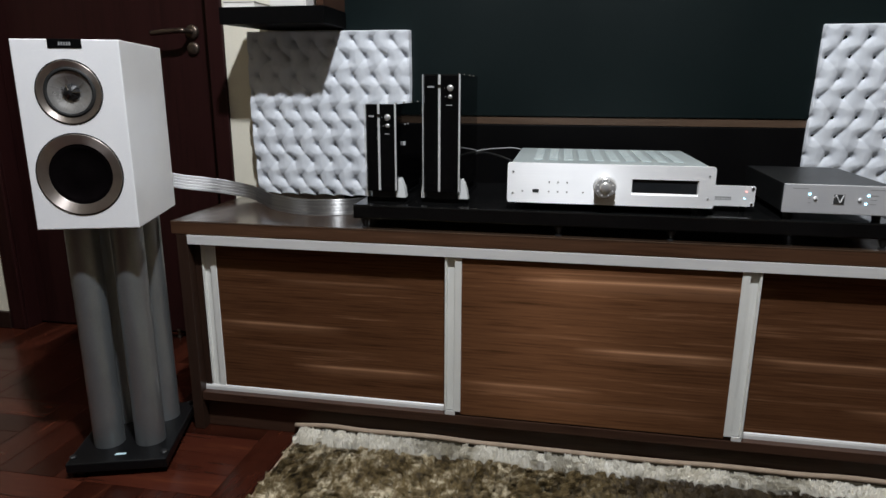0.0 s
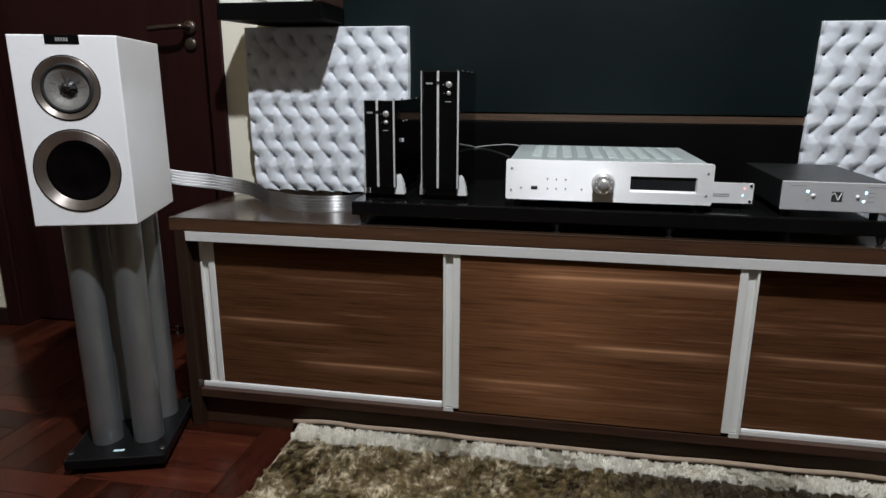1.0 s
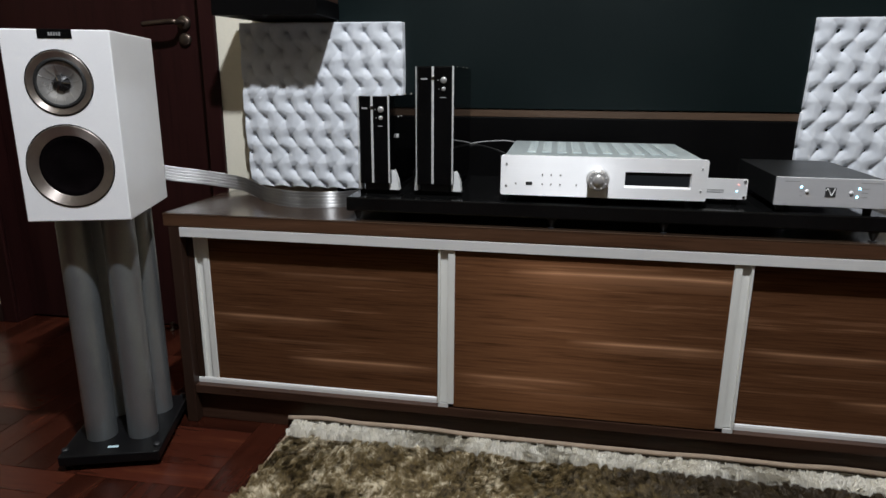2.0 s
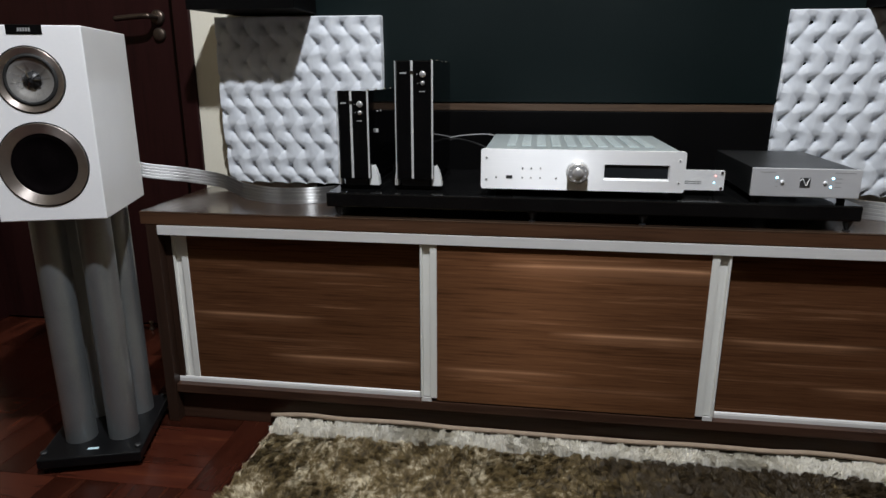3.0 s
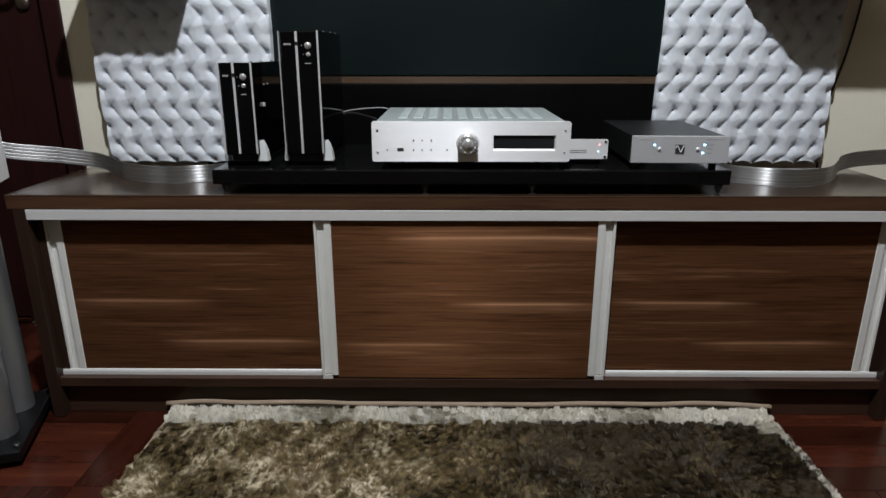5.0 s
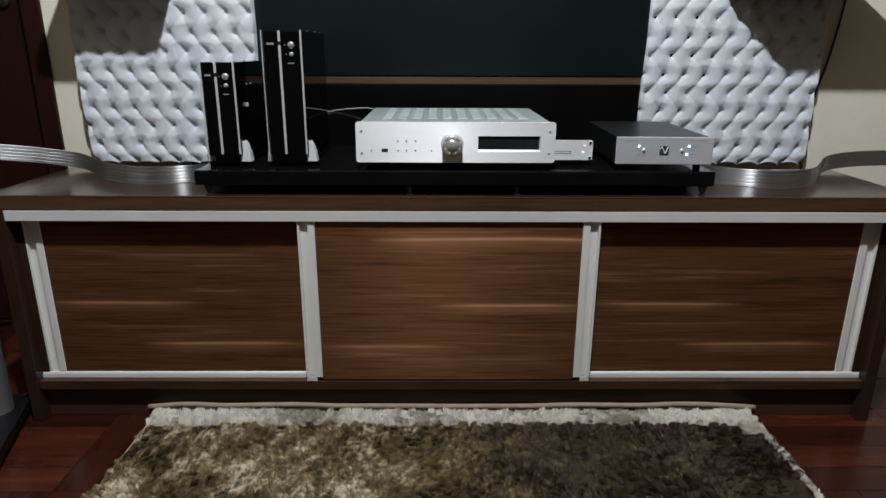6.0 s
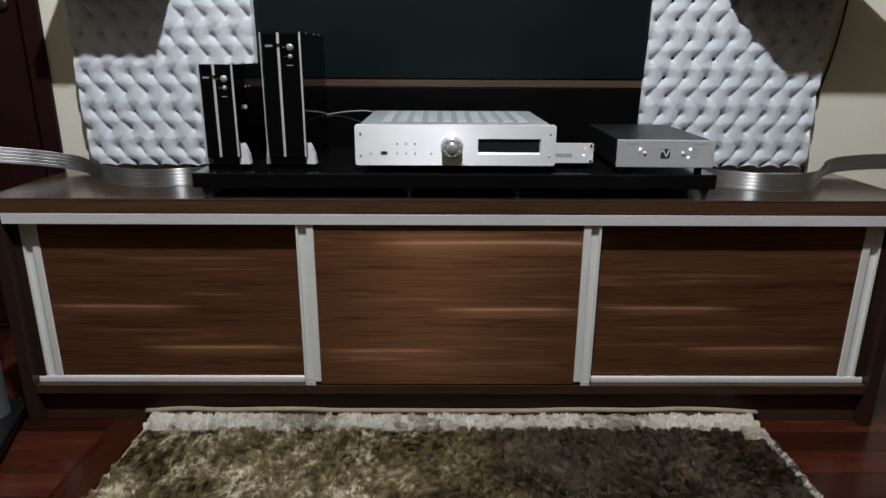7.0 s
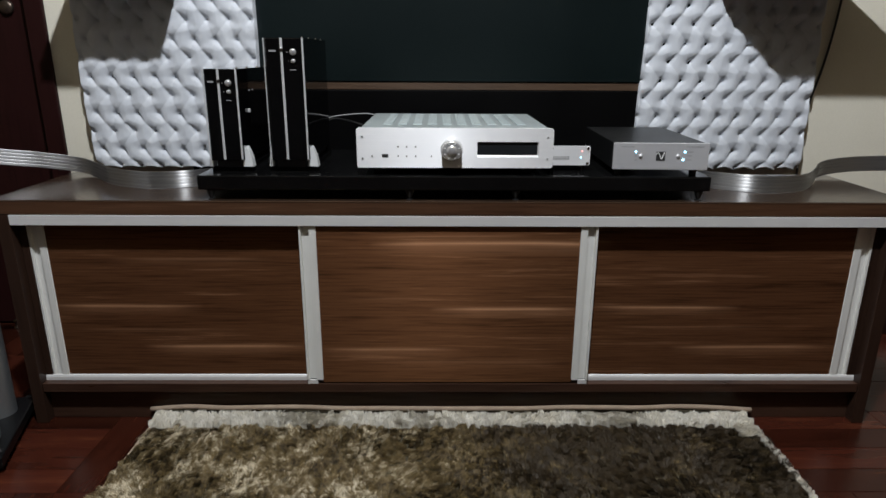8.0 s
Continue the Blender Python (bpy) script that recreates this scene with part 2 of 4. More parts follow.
M_BACKING = plain("olive_rug_backing", (0.05, 0.042, 0.024), (0.08, 0.066, 0.04), 0.95)
M_CABLE = plain("black_cable_jacket", (0.008, 0.008, 0.008), (0.016, 0.016, 0.016), 0.45)
M_LED = glow("white_blue_led", (0.34, 0.75, 1.0), 5.0)
M_LEDR = glow("red_led", (1.0, 0.36, 0.32), 2.5)
M_BULB = glow("lamp_glass", (1.0, 0.96, 0.9), 8.0)
M_INK = plain("dark_print", (0.03, 0.03, 0.03), (0.05, 0.05, 0.05), 0.5, relief=0.0)
M_GREYPRINT = plain("grey_print", (0.25, 0.25, 0.25), (0.32, 0.32, 0.32), 0.5, relief=0.0)
M_ICE = plain("pale_blue_print", (0.55, 0.75, 0.82), (0.65, 0.85, 0.9), 0.4, relief=0.0)


def ribbon_material():
    m, tree, shader = nodes_of("clear_jacketed_silver_ribbon", 0.40, 0.85, 0.0)
    strands = noise_tex(tree, coords(tree, (3, 3, 900)), 1.0, 2.0)
    tree.links.new(ramp(tree, strands, (0.3, (0.29, 0.288, 0.283)), (0.7, (0.44, 0.437, 0.43))), shader.inputs["Base Color"])
    bump(tree, shader, strands, 0.1, 0.0005)
    return m


def pile_material(name, dark, mid, light, nap_shade=0.0):
    """Silky pile: every tuft takes its own shade, over slow patches of sheen put into the colour."""
    m, tree, shader = nodes_of(name, 0.5, 0.0, 0.0, 0.3)
    geo = tree.nodes.new("ShaderNodeNewGeometry")
    clump, patch = noise_tex(tree, coords(tree), 60.0, 3.0, 0.6), noise_tex(tree, coords(tree), 11.0, 4.0, 0.68)
    both = calc(tree, "ADD", calc(tree, "MULTIPLY", geo.outputs["Random Per Island"], 0.14), calc(tree, "ADD", calc(tree, "MULTIPLY", patch, 0.66), calc(tree, "MULTIPLY", clump, 0.38)))
    if nap_shade:
        # Nap shading over one broad side of the rug is painted into the colour.
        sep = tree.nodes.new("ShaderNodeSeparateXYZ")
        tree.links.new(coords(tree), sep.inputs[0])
        side = calc(tree, "MULTIPLY", calc(tree, "ADD", calc(tree, "ADD", sep.outputs["X"], -0.27), calc(tree, "MULTIPLY", patch, 0.5)), nap_shade, True)
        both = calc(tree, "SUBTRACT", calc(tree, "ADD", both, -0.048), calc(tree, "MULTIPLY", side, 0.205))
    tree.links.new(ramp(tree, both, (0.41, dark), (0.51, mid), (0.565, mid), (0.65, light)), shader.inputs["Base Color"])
    shader.inputs["Sheen Weight"].default_value = 0.08
    shader.inputs["Sheen Roughness"].default_value = 0.4
    return m


M_RIBBON = level_sheen(ribbon_material(), 1.0)
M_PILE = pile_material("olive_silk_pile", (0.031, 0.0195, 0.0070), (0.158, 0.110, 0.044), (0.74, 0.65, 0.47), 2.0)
# Lit copy of the pile: the light caught at the edges is in its colour.
M_PILESHEEN = pile_material("edge_pile_sheen", (0.82, 0.77, 0.66), (0.87, 0.83, 0.73), (0.91, 0.88, 0.80))


# ---- mesh helpers ----
def part(name, bm, material, parent=None, label="", smooth=False):
    me = bpy.data.meshes.new(name)
    bm.to_mesh(me)
    bm.free()
    me.materials.append(material)
    if smooth:
        for p in me.polygons:
            p.use_smooth = True
    ob = new(name, me)
    ob.parent = parent
    if label:
        ob["label"] = label
    return ob


def thing(name, m, label, category, group="", kind=""):
    ob = new(name)
    ob.matrix_world = m
    ob.empty_display_size = 0.05
    return tagged(ob, label, category, group, kind)


def add_box(bm, lo, hi, bevel=0.0, segments=2):
    made = bmesh.ops.create_cube(bm, size=1.0)["verts"]
    for v in made:
        v.co = Vector([l + (h - l) * (c + 0.5) for l, h, c in zip(lo, hi, v.co)])
    if bevel:
        edges = list({e for v in made for e in v.link_edges})
        bmesh.ops.bevel(bm, geom=edges, offset=bevel, segments=segments, affect="EDGES", profile=0.5)
    return bm


def box(lo, hi, bevel=0.0, segments=2):
    return add_box(bmesh.new(), lo, hi, bevel, segments)


def lathe(profile, axis="z", steps=48, bm=None, at=(0, 0, 0)):
    """Turns (radius, height) pairs about an axis; radius 0 closes an end."""
    bm = bm or bmesh.new()
    turn = {"z": Matrix(), "y": Matrix.Rotation(radians(90), 4, "X"), "x": Matrix.Rotation(radians(90), 4, "Y")}[axis]
    rings = []
    for r, h in profile:
        if r == 0:
            rings.append([bm.verts.new(Vector(at) + turn @ Vector((0, 0, h)))])
        else:
            rings.append([bm.verts.new(Vector(at) + turn @ Vector((r * math.cos(2 * math.pi * k / steps), r * math.sin(2 * math.pi * k / steps), h))) for k in range(steps)])
    for a, b in zip(rings, rings[1:]):
        for k in range(steps):
            ring = [a[k % len(a)], a[(k + 1) % len(a)], b[(k + 1) % len(b)], b[k % len(b)]]
            ring = [v for n, v in enumerate(ring) if v not in ring[:n]]
            if len(ring) > 2:
                bm.faces.new(ring)
    bmesh.ops.recalc_face_normals(bm, faces=bm.faces)
    return bm


def prism(outline, lo, hi, axis="y", bevel=0.0, segments=2):
    """Extrudes an outline of (u, v) pairs: axis y takes (x, z), z takes (x, y), x takes (y, z)."""
    bm = bmesh.new()
    spot = {"y": lambda u, v, w: (u, w, v), "z": lambda u, v, w: (u, v, w), "x": lambda u, v, w: (w, u, v)}[axis]
    a = [bm.verts.new(spot(u, v, lo)) for u, v in outline]
    b = [bm.verts.new(spot(u, v, hi)) for u, v in outline]
    bm.faces.new(a)
    bm.faces.new(b[::-1])
    n = len(outline)
    for k in range(n):
        bm.faces.new((a[k], b[k], b[(k + 1) % n], a[(k + 1) % n]))
    bmesh.ops.recalc_face_normals(bm, faces=bm.faces)
    if bevel:
        bmesh.ops.bevel(bm, geom=[e for e in bm.edges], offset=bevel, segments=segments, affect="EDGES", profile=0.5)
    return bm


def rounded(x0, z0, x1, z1, r, steps=5):
    out = []
    for cx, cz, start in ((x1 - r, z1 - r, 0), (x0 + r, z1 - r, 90), (x0 + r, z0 + r, 180), (x1 - r, z0 + r, 270)):
        for k in range(steps + 1):
            a = radians(start + 90 * k / steps)
            out.append((cx + r * math.cos(a), cz + r * math.sin(a)))
    return out


def smooth_path(points, per=10):
    pts = [Vector(p) for p in points]
    pts = [2 * pts[0] - pts[1], *pts, 2 * pts[-1] - pts[-2]]
    out = []
    for k in range(1, len(pts) - 2):
        a, b, c, d = pts[k - 1 : k + 3]
        for s in range(per):
            t = s / per
            out.append(0.5 * (2 * b + (c - a) * t + (2 * a - 5 * b + 4 * c - d) * t * t + (3 * b - a - 3 * c + d) * t ** 3))
    out.append(pts[-2])
    return out


def tube(points, radius, sides=8, per=8, bm=None):
    bm = bm or bmesh.new()
    path = smooth_path(points, per)
    rings = []
    for k, p in enumerate(path):
        way = (path[min(k + 1, len(path) - 1)] - path[max(k - 1, 0)]).normalized()
        side = way.cross(Vector((0.13, 0.2, 0.97))).normalized()
        up = side.cross(way)
        rings.append([bm.verts.new(p + radius * (math.cos(a) * side + math.sin(a) * up)) for a in [2 * math.pi * s / sides for s in range(sides)]])
    for a, b in zip(rings, rings[1:]):
        for s in range(sides):
            bm.faces.new((a[s], a[(s + 1) % sides], b[(s + 1) % sides], b[s]))
    bm.faces.new(rings[0])
    bm.faces.new(rings[-1][::-1])
    bmesh.ops.recalc_face_normals(bm, faces=bm.faces)
    return bm


# ---- the room ----
WALL_Y = 0.53
FLOOR_Z, CEIL_Z = 0.0, 3.12
X0, X1, Y0 = -2.9, 3.3, -4.4


def structure(name, bm, material, label):
    return tagged(part(name, bm, material), label, name.split("_")[0], kind="structure")


floor = structure("floor", box((X0 - 0.1, Y0 - 0.1, -0.08), (X1 + 0.1, 0.9, -0.002)), M_FLOORBASE, "glossy reddish cherry block parquet floor")
ceiling = structure("ceiling", box((X0 - 0.1, Y0 - 0.1, CEIL_Z), (X1 + 0.1, 0.9, CEIL_Z + 0.1)), M_CEIL, "plain unseen ceiling, cream to warm the bounce")
structure("wall_west", box((X0 - 0.1, Y0 - 0.1, -0.002), (X0, 0.9, CEIL_Z)), M_GREYWALL, "unseen side wall, dark tan to limit and warm the bounce")
structure("wall_east", box((X1, Y0 - 0.1, -0.002), (X1 + 0.1, 0.9, CEIL_Z)), M_GREYWALL, "unseen side wall, dark tan to limit and warm the bounce")
structure("wall_south", box((X0, Y0 - 0.1, -0.002), (X1, Y0, CEIL_Z)), M_DARKWALL, "unseen wall behind the room, dark brown to dim reflections")
# The wall behind the cabinet, with a door opening to one side of it.
DOOR_L, DOOR_R, DOOR_H = -1.835, -1.00, 2.08
bm = bmesh.new()
add_box(bm, (DOOR_R + 0.05, WALL_Y, -0.002), (X1, WALL_Y + 0.16, CEIL_Z))
add_box(bm, (X0, WALL_Y, -0.002), (DOOR_L - 0.05, WALL_Y + 0.16, CEIL_Z))
add_box(bm, (DOOR_L - 0.05, WALL_Y, DOOR_H + 0.05), (DOOR_R + 0.05, WALL_Y + 0.16, CEIL_Z))
structure("wall_north", bm, M_CREAM, "cream painted wall behind the cabinet")
structure("wall_hall", box((DOOR_L - 0.3, 0.82, -0.002), (DOOR_R + 0.3, 0.88, CEIL_Z)), M_CREAM, "plain wall closing the doorway")
bm = bmesh.new()
add_box(bm, (X0, WALL_Y - 0.016, 0.0), (DOOR_L - 0.062, WALL_Y - 0.001, 0.065), 0.003)
add_box(bm, (DOOR_R + 0.058, WALL_Y - 0.016, 0.0), (X1, WALL_Y - 0.001, 0.065), 0.003)
structure("baseboard", bm, M_BASEBOARD, "dark stained wooden baseboard")

door = thing("door_1", pose(DOOR_L, WALL_Y + 0.06, 0.0), "closed dark red-brown wooden door with bronze lever", "door", kind="structure")
W = DOOR_R - DOOR_L
bm = box((0.003, 0.0, 0.008), (W - 0.003, 0.04, DOOR_H - 0.003), 0.002)
part("door_leaf", bm, M_DOOR, door)
for name, lo, hi in (("door_jamb", (-0.05, -0.06, 0.0), (0.0, 0.1, DOOR_H)), ("door_jamb", (W, -0.06, 0.0), (W + 0.05, 0.1, DOOR_H)), ("door_head", (-0.05, -0.06, DOOR_H), (W + 0.05, 0.1, DOOR_H + 0.05))):
    part(name, box(lo, hi, 0.002), M_DOOR, door)
for lo, hi in (((-0.060, -0.075, 0.0), (-0.002, -0.061, DOOR_H + 0.06)), ((W + 0.002, -0.075, 0.0), (W + 0.056, -0.061, DOOR_H + 0.06))):
    part("casing", box(lo, hi, 0.004), M_DOOR, door)
part("casing", box((-0.060, -0.077, DOOR_H + 0.002), (W + 0.056, -0.0615, DOOR_H + 0.062), 0.004), M_DOOR, door)
HX, HZ = W - 0.089, 1.062
handle = part("lever_handle", tube([(HX, -0.005, HZ), (HX, -0.045, HZ), (HX - 0.012, -0.056, HZ), (HX - 0.06, -0.058, HZ - 0.003), (HX - 0.115, -0.054, HZ - 0.007)], 0.0085, 10), M_BRONZE, door, "aged bronze lever", True)
part("rosette", lathe([(0, 0.012), (0.018, 0.012), (0.023, 0.006), (0.023, 0.0)], "y", 32, at=(HX, -0.0005, HZ)), M_BRONZE, handle, "", True)
part("key_rosette", lathe([(0, 0.010), (0.017, 0.010), (0.021, 0.005), (0.021, 0.0)], "y", 32, at=(HX, -0.0005, HZ - 0.052)), M_BRONZE, door, "bronze keyhole rosette", True)
stop = thing("door_stop", pose(-1.225, 0.555, 0.0), "small bronze floor-mounted door stop", "door stop")
part("post", lathe([(0, 0), (0.009, 0), (0.009, 0.004), (0.005, 0.008), (0.005, 0.020), (0.008, 0.024), (0.008, 0.030), (0, 0.032)], "z", 20), M_BRONZE, stop, "", True)

# Dark lacquered wall panels with a brown strip between them.
PX0, PX1 = -0.56, 1.00
panel = thing("wall_panel", pose(0, 0, 0), "dark green-black lacquered television wall panel with brown strip", "wall panel")
part("upper_panel", box((PX0, WALL_Y - 0.030, 0.808), (PX1, WALL_Y - 0.001, 2.3), 0.0015), M_BLACKWALL, panel)
part("strip", box((PX0, WALL_Y - 0.026, 0.784), (PX1, WALL_Y - 0.001, 0.8055), 0.001), M_STRIP, panel, "brown wood veneer strip")
part("lower_panel", box((PX0, WALL_Y - 0.028, 0.30), (PX1, WALL_Y - 0.001, 0.7825), 0.0015), M_BLACKSHELF, panel)


# ---- acoustic panels ----
def foam_panel(x0, x1, z0, z1, depth, side, scallop, left_edge, label):
    """A slab of convoluted foam: staggered rows of small slit-like dimples joined by soft creases."""
    w, h = x1 - x0, z1 - z0
    ob = thing("acoustic_panel", pose(x0, WALL_Y - 0.001, z0), label, "acoustic panel", "panels beside the television wall")
    n, a, b, lift = 250, 0.0605, 0.0515, 0.0215
    dimples = []
    rng = random.Random(int(100 * x1) + 7)
    for j in range(-1, int(h / b) + 2):
        for i in range(-2, int(w / a) + 3):
            odd = j % 2
            cx = (i + 0.15 + (0.27 if odd else 0.0)) * a + rng.uniform(-0.002, 0.002)
            cz = (j + 0.10) * b + rng.uniform(-0.002, 0.002)
            dimples.append((w - cx if side < 0 else cx, cz, (1 if odd else -1), rng.uniform(0.85, 1.1)))
    px, pz, way, deep = np.array(dimples).T
    uu, vv = np.meshgrid(np.linspace(0, w, n + 1), np.linspace(0, h, n + 1))
    bowls, cores, folds, creases = [np.zeros_like(uu) for _ in range(4)]
    for cx, cz, sgn, dep in zip(px, pz, way, deep):
        du, dv = uu - cx, vv - cz
        near = (np.abs(du) < 0.075) & (np.abs(dv) < 0.075)
        if not near.any():
            continue
        du, dv = du[near], dv[near]

        def to_neighbour(run, rise):
            tx, tz = side * run * a, rise * b
            f = np.clip((du * tx + dv * tz) / (tx * tx + tz * tz), 0, 1)
            return f, np.hypot(du - f * tx, dv - f * tz)

        # From each dimple a fold fades out towards its partner: odd rows down and outwards, even rows up and inwards.
        f, off = to_neighbour(0.73 * sgn, -1.0 * sgn)
        fold = np.exp(-((off / (0.0042 + 0.0045 * f)) ** 1.4)) * np.clip(1 - f / 0.48, 0, 1)
        crease = np.zeros_like(du)
        for run in ((0.73, -0.27) if sgn > 0 else (0.27, -0.73)):
            f, off = to_neighbour(run, -1.0)
            crease = np.maximum(crease, np.exp(-off / 0.0060) * (0.62 + 0.38 * np.abs(2 * f - 1)) * (1.0 if abs(run) > 0.5 else 0.75))
        reach = du ** 2 + dv ** 2
        for total, share in ((bowls, np.exp(-reach / (2 * 0.0150 ** 2))), (cores, np.exp(-reach / (2 * 0.0060 ** 2))), (folds, fold), (creases, crease)):
            total[near] = np.maximum(total[near], dep * share)
    low = 0.30 * bowls + 0.22 * cores + 0.42 * folds + 0.14 * creases
    bm = bmesh.new()
    front, back = [], []
    for j in range(n + 1):
        rowf, rowb = [], {}
        for i in range(n + 1):
            u, v = uu[j, i], vv[j, i]
            t, s = v / h, u / w
            shift = (1 - s) * left_edge(t) + 0.0025 * noise.noise((v * 7, x0, u))
            rough = 0.0012 * noise.noise((u * 55, v * 55, x0))
            cutz = scallop * abs(math.sin(math.pi * (u / a - 0.15))) * max(0.0, 1 - t * 22)
            y = -depth + lift * low[j, i] + rough
            if j in (0, n) or i in (0, n):
                y += 0.002
            rowf.append(bm.verts.new((u + shift, min(y, -0.004), v + cutz)))
            if i in (0, n) or j in (0, n):
                rowb[i] = bm.verts.new((u + shift, 0.0, v + cutz))
        front.append(rowf)
        back.append(rowb)
    for j in range(n):
        for i in range(n):
            bm.faces.new((front[j][i], front[j][i + 1], front[j + 1][i + 1], front[j + 1][i]))
    for k in range(n):
        for j, i, j2, i2 in ((0, k, 0, k + 1), (n, k, n, k + 1), (k, 0, k + 1, 0), (k, n, k + 1, n)):
            bm.faces.new((front[j][i], front[j2][i2], back[j2][i2], back[j][i]))
    bm.faces.new((back[0][0], back[n][0], back[n][n], back[0][n]))
    bmesh.ops.recalc_face_normals(bm, faces=bm.faces)
    part("foam_slab", bm, M_FOAM, ob, "", True)
    part("backing_sheet", box((0.02, 0.0002, 0.02), (w - 0.02, 0.0009, h - 0.02)), M_PAPER, ob, "thin white backing sheet")
    return ob


foam_panel(-0.838, -0.334, 0.556, 1.050, 0.066, 1, 0.006, lambda t: 0.008 * (1 - t) ** 2 - 0.005 * math.sin(math.pi * t), "white dimpled acoustic foam panel half shaded beside a door")
foam_panel(0.770, 1.278, 0.551, 1.053, 0.046, -1, 0.011, lambda t: -0.005 + 0.013 * t, "white dimpled acoustic foam panel beside a hanging cable")

# ---- shelves over the panels ----
def wall_shelf(outline, low, upright_x, label):
    ob = thing("wall_shelf", pose(0, 0, 0), label, "shelf", "shelves over the acoustic panels")
    part("board", prism(outline, low, 1.103, "z", 0.0015), M_BLACKSHELF, ob, "thick black shelf board")
    part("upright", box((upright_x, 0.322, 1.1032), (upright_x + 0.02, WALL_Y - 0.001, 1.75), 0.001), M_CAB, ob, "brown wood upright")
    return ob


BK = WALL_Y - 0.001
wall_shelf([(-0.843, 0.318), (-0.535, 0.318), (-0.534, BK), (-0.795, BK)], 1.058, -0.5565, "black wall shelf with a brown wooden upright end")
wall_shelf([(1.062, 0.310), (1.460, 0.310), (1.290, BK), (0.958, BK), (0.975, 0.431), (1.013, 0.375)], 1.054, 1.09, "black angled wall shelf with a brown wooden upright")
b = thing("book", pose(-0.834, 0.327, 1.1032), "thin white book lying flat on the black shelf", "book")
part("cover", box((0.0, 0.0, 0.0), (0.096, 0.13, 0.002), 0.0005), M_PAPER, b)
part("pages", box((0.002, 0.002, 0.002), (0.094, 0.128, 0.014)), M_PAPER, b, "white page block")
part("cover", box((0.0, 0.0, 0.014), (0.096, 0.13, 0.016), 0.0005), M_PAPER, b)
b = thing("card_box", pose(-0.694, 0.327, 1.1032), "small white card box standing on the black shelf", "box")
part("box_body", box((0, 0, 0), (0.106, 0.10, 0.09), 0.002), M_PAPER, b)
part("lid", box((-0.002, -0.002, 0.070), (0.108, 0.102, 0.092), 0.002), M_PAPER, b)

# ---- media cabinet ----
CL, CR, CB, TH = -0.816, 1.253, 0.335, 0.028
cab = thing("media_cabinet", pose(0, 0, 0), "long low walnut media cabinet with sliding doors and aluminium rails", "cabinet")
part("top_board", box((CL - 0.012, -0.022, 0.5345), (CR + 0.012, CB, 0.567), 0.0015), M_TOP, cab, "walnut top board with dark front edge")
part("front_edge", box((CL - 0.0115, -0.0245, 0.535), (CR + 0.0115, -0.0222, 0.5662), 0.0006), M_EDGE, cab)
# A pale strip stands for the highlight on the top board's bevel.
part("edge_bead", box((CL - 0.0115, -0.0252, 0.5648), (CR + 0.0115, -0.0246, 0.5664)), M_STRIP, cab, "painted highlight line along the bevelled edge")
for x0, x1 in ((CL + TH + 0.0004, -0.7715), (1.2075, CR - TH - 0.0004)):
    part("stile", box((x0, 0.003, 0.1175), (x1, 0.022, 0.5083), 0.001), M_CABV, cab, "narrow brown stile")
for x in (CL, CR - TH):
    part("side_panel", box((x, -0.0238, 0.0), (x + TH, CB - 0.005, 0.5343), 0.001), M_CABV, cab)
part("bottom_board", box((CL + TH + 0.0002, -0.0182, 0.083), (CR - TH - 0.0002, CB - 0.007, 0.1060), 0.001), M_CAB, cab)
part("plinth", box((CL + TH + 0.0002, 0.0030, 0.0), (CR - TH - 0.0002, 0.021, 0.0828), 0.001), M_CAB, cab, "recessed dark plinth")
part("back_board", box((CL + TH + 0.0002, CB - 0.016, 0.1025), (CR - TH - 0.0002, CB - 0.006, 0.534)), M_CAB, cab)
part("head_rail", box((CL + TH + 0.0002, 0.0410, 0.5307), (CR - TH - 0.0002, 0.060, 0.5342)), M_CAB, cab)
part("top_rail", box((CL + TH + 0.0004, -0.0242, 0.5086), (CR - TH - 0.0004, 0.040, 0.5330), 0.001), M_ALU, cab, "satin aluminium top rail")
prof = [(y - 0.0255, z + 0.0038) for y, z in ((0.0255, 0.1024), (0.064, 0.1024), (0.064, 0.110), (0.061, 0.110), (0.061, 0.1042), (0.0305, 0.1042), (0.0305, 0.1162), (0.0300, 0.1174), (0.0275, 0.1150), (0.0258, 0.1105))]
part("bottom_rail", prism(prof, CL + TH + 0.0004, CR - TH - 0.0004, "x"), M_ALU, cab, "satin aluminium bottom track")


def pull(x0, x1, y, z0, z1, outer):
    """An upright aluminium pull: a thin outer lip, a broad finger groove and a flat inner lip."""
    w = x1 - x0
    shape = [(0.0, 0.001), (0.03, 0.0), (0.13, 0.0), (0.16, 0.0075), (0.56, 0.0075), (0.60, 0.0), (0.97, 0.0), (1.0, 0.002), (1.0, 0.0166), (0.0, 0.0166)]
    return prism([((x0 + w * u) if outer < 0 else (x1 - w * u), y + v) for u, v in shape], z0, z1, "z")


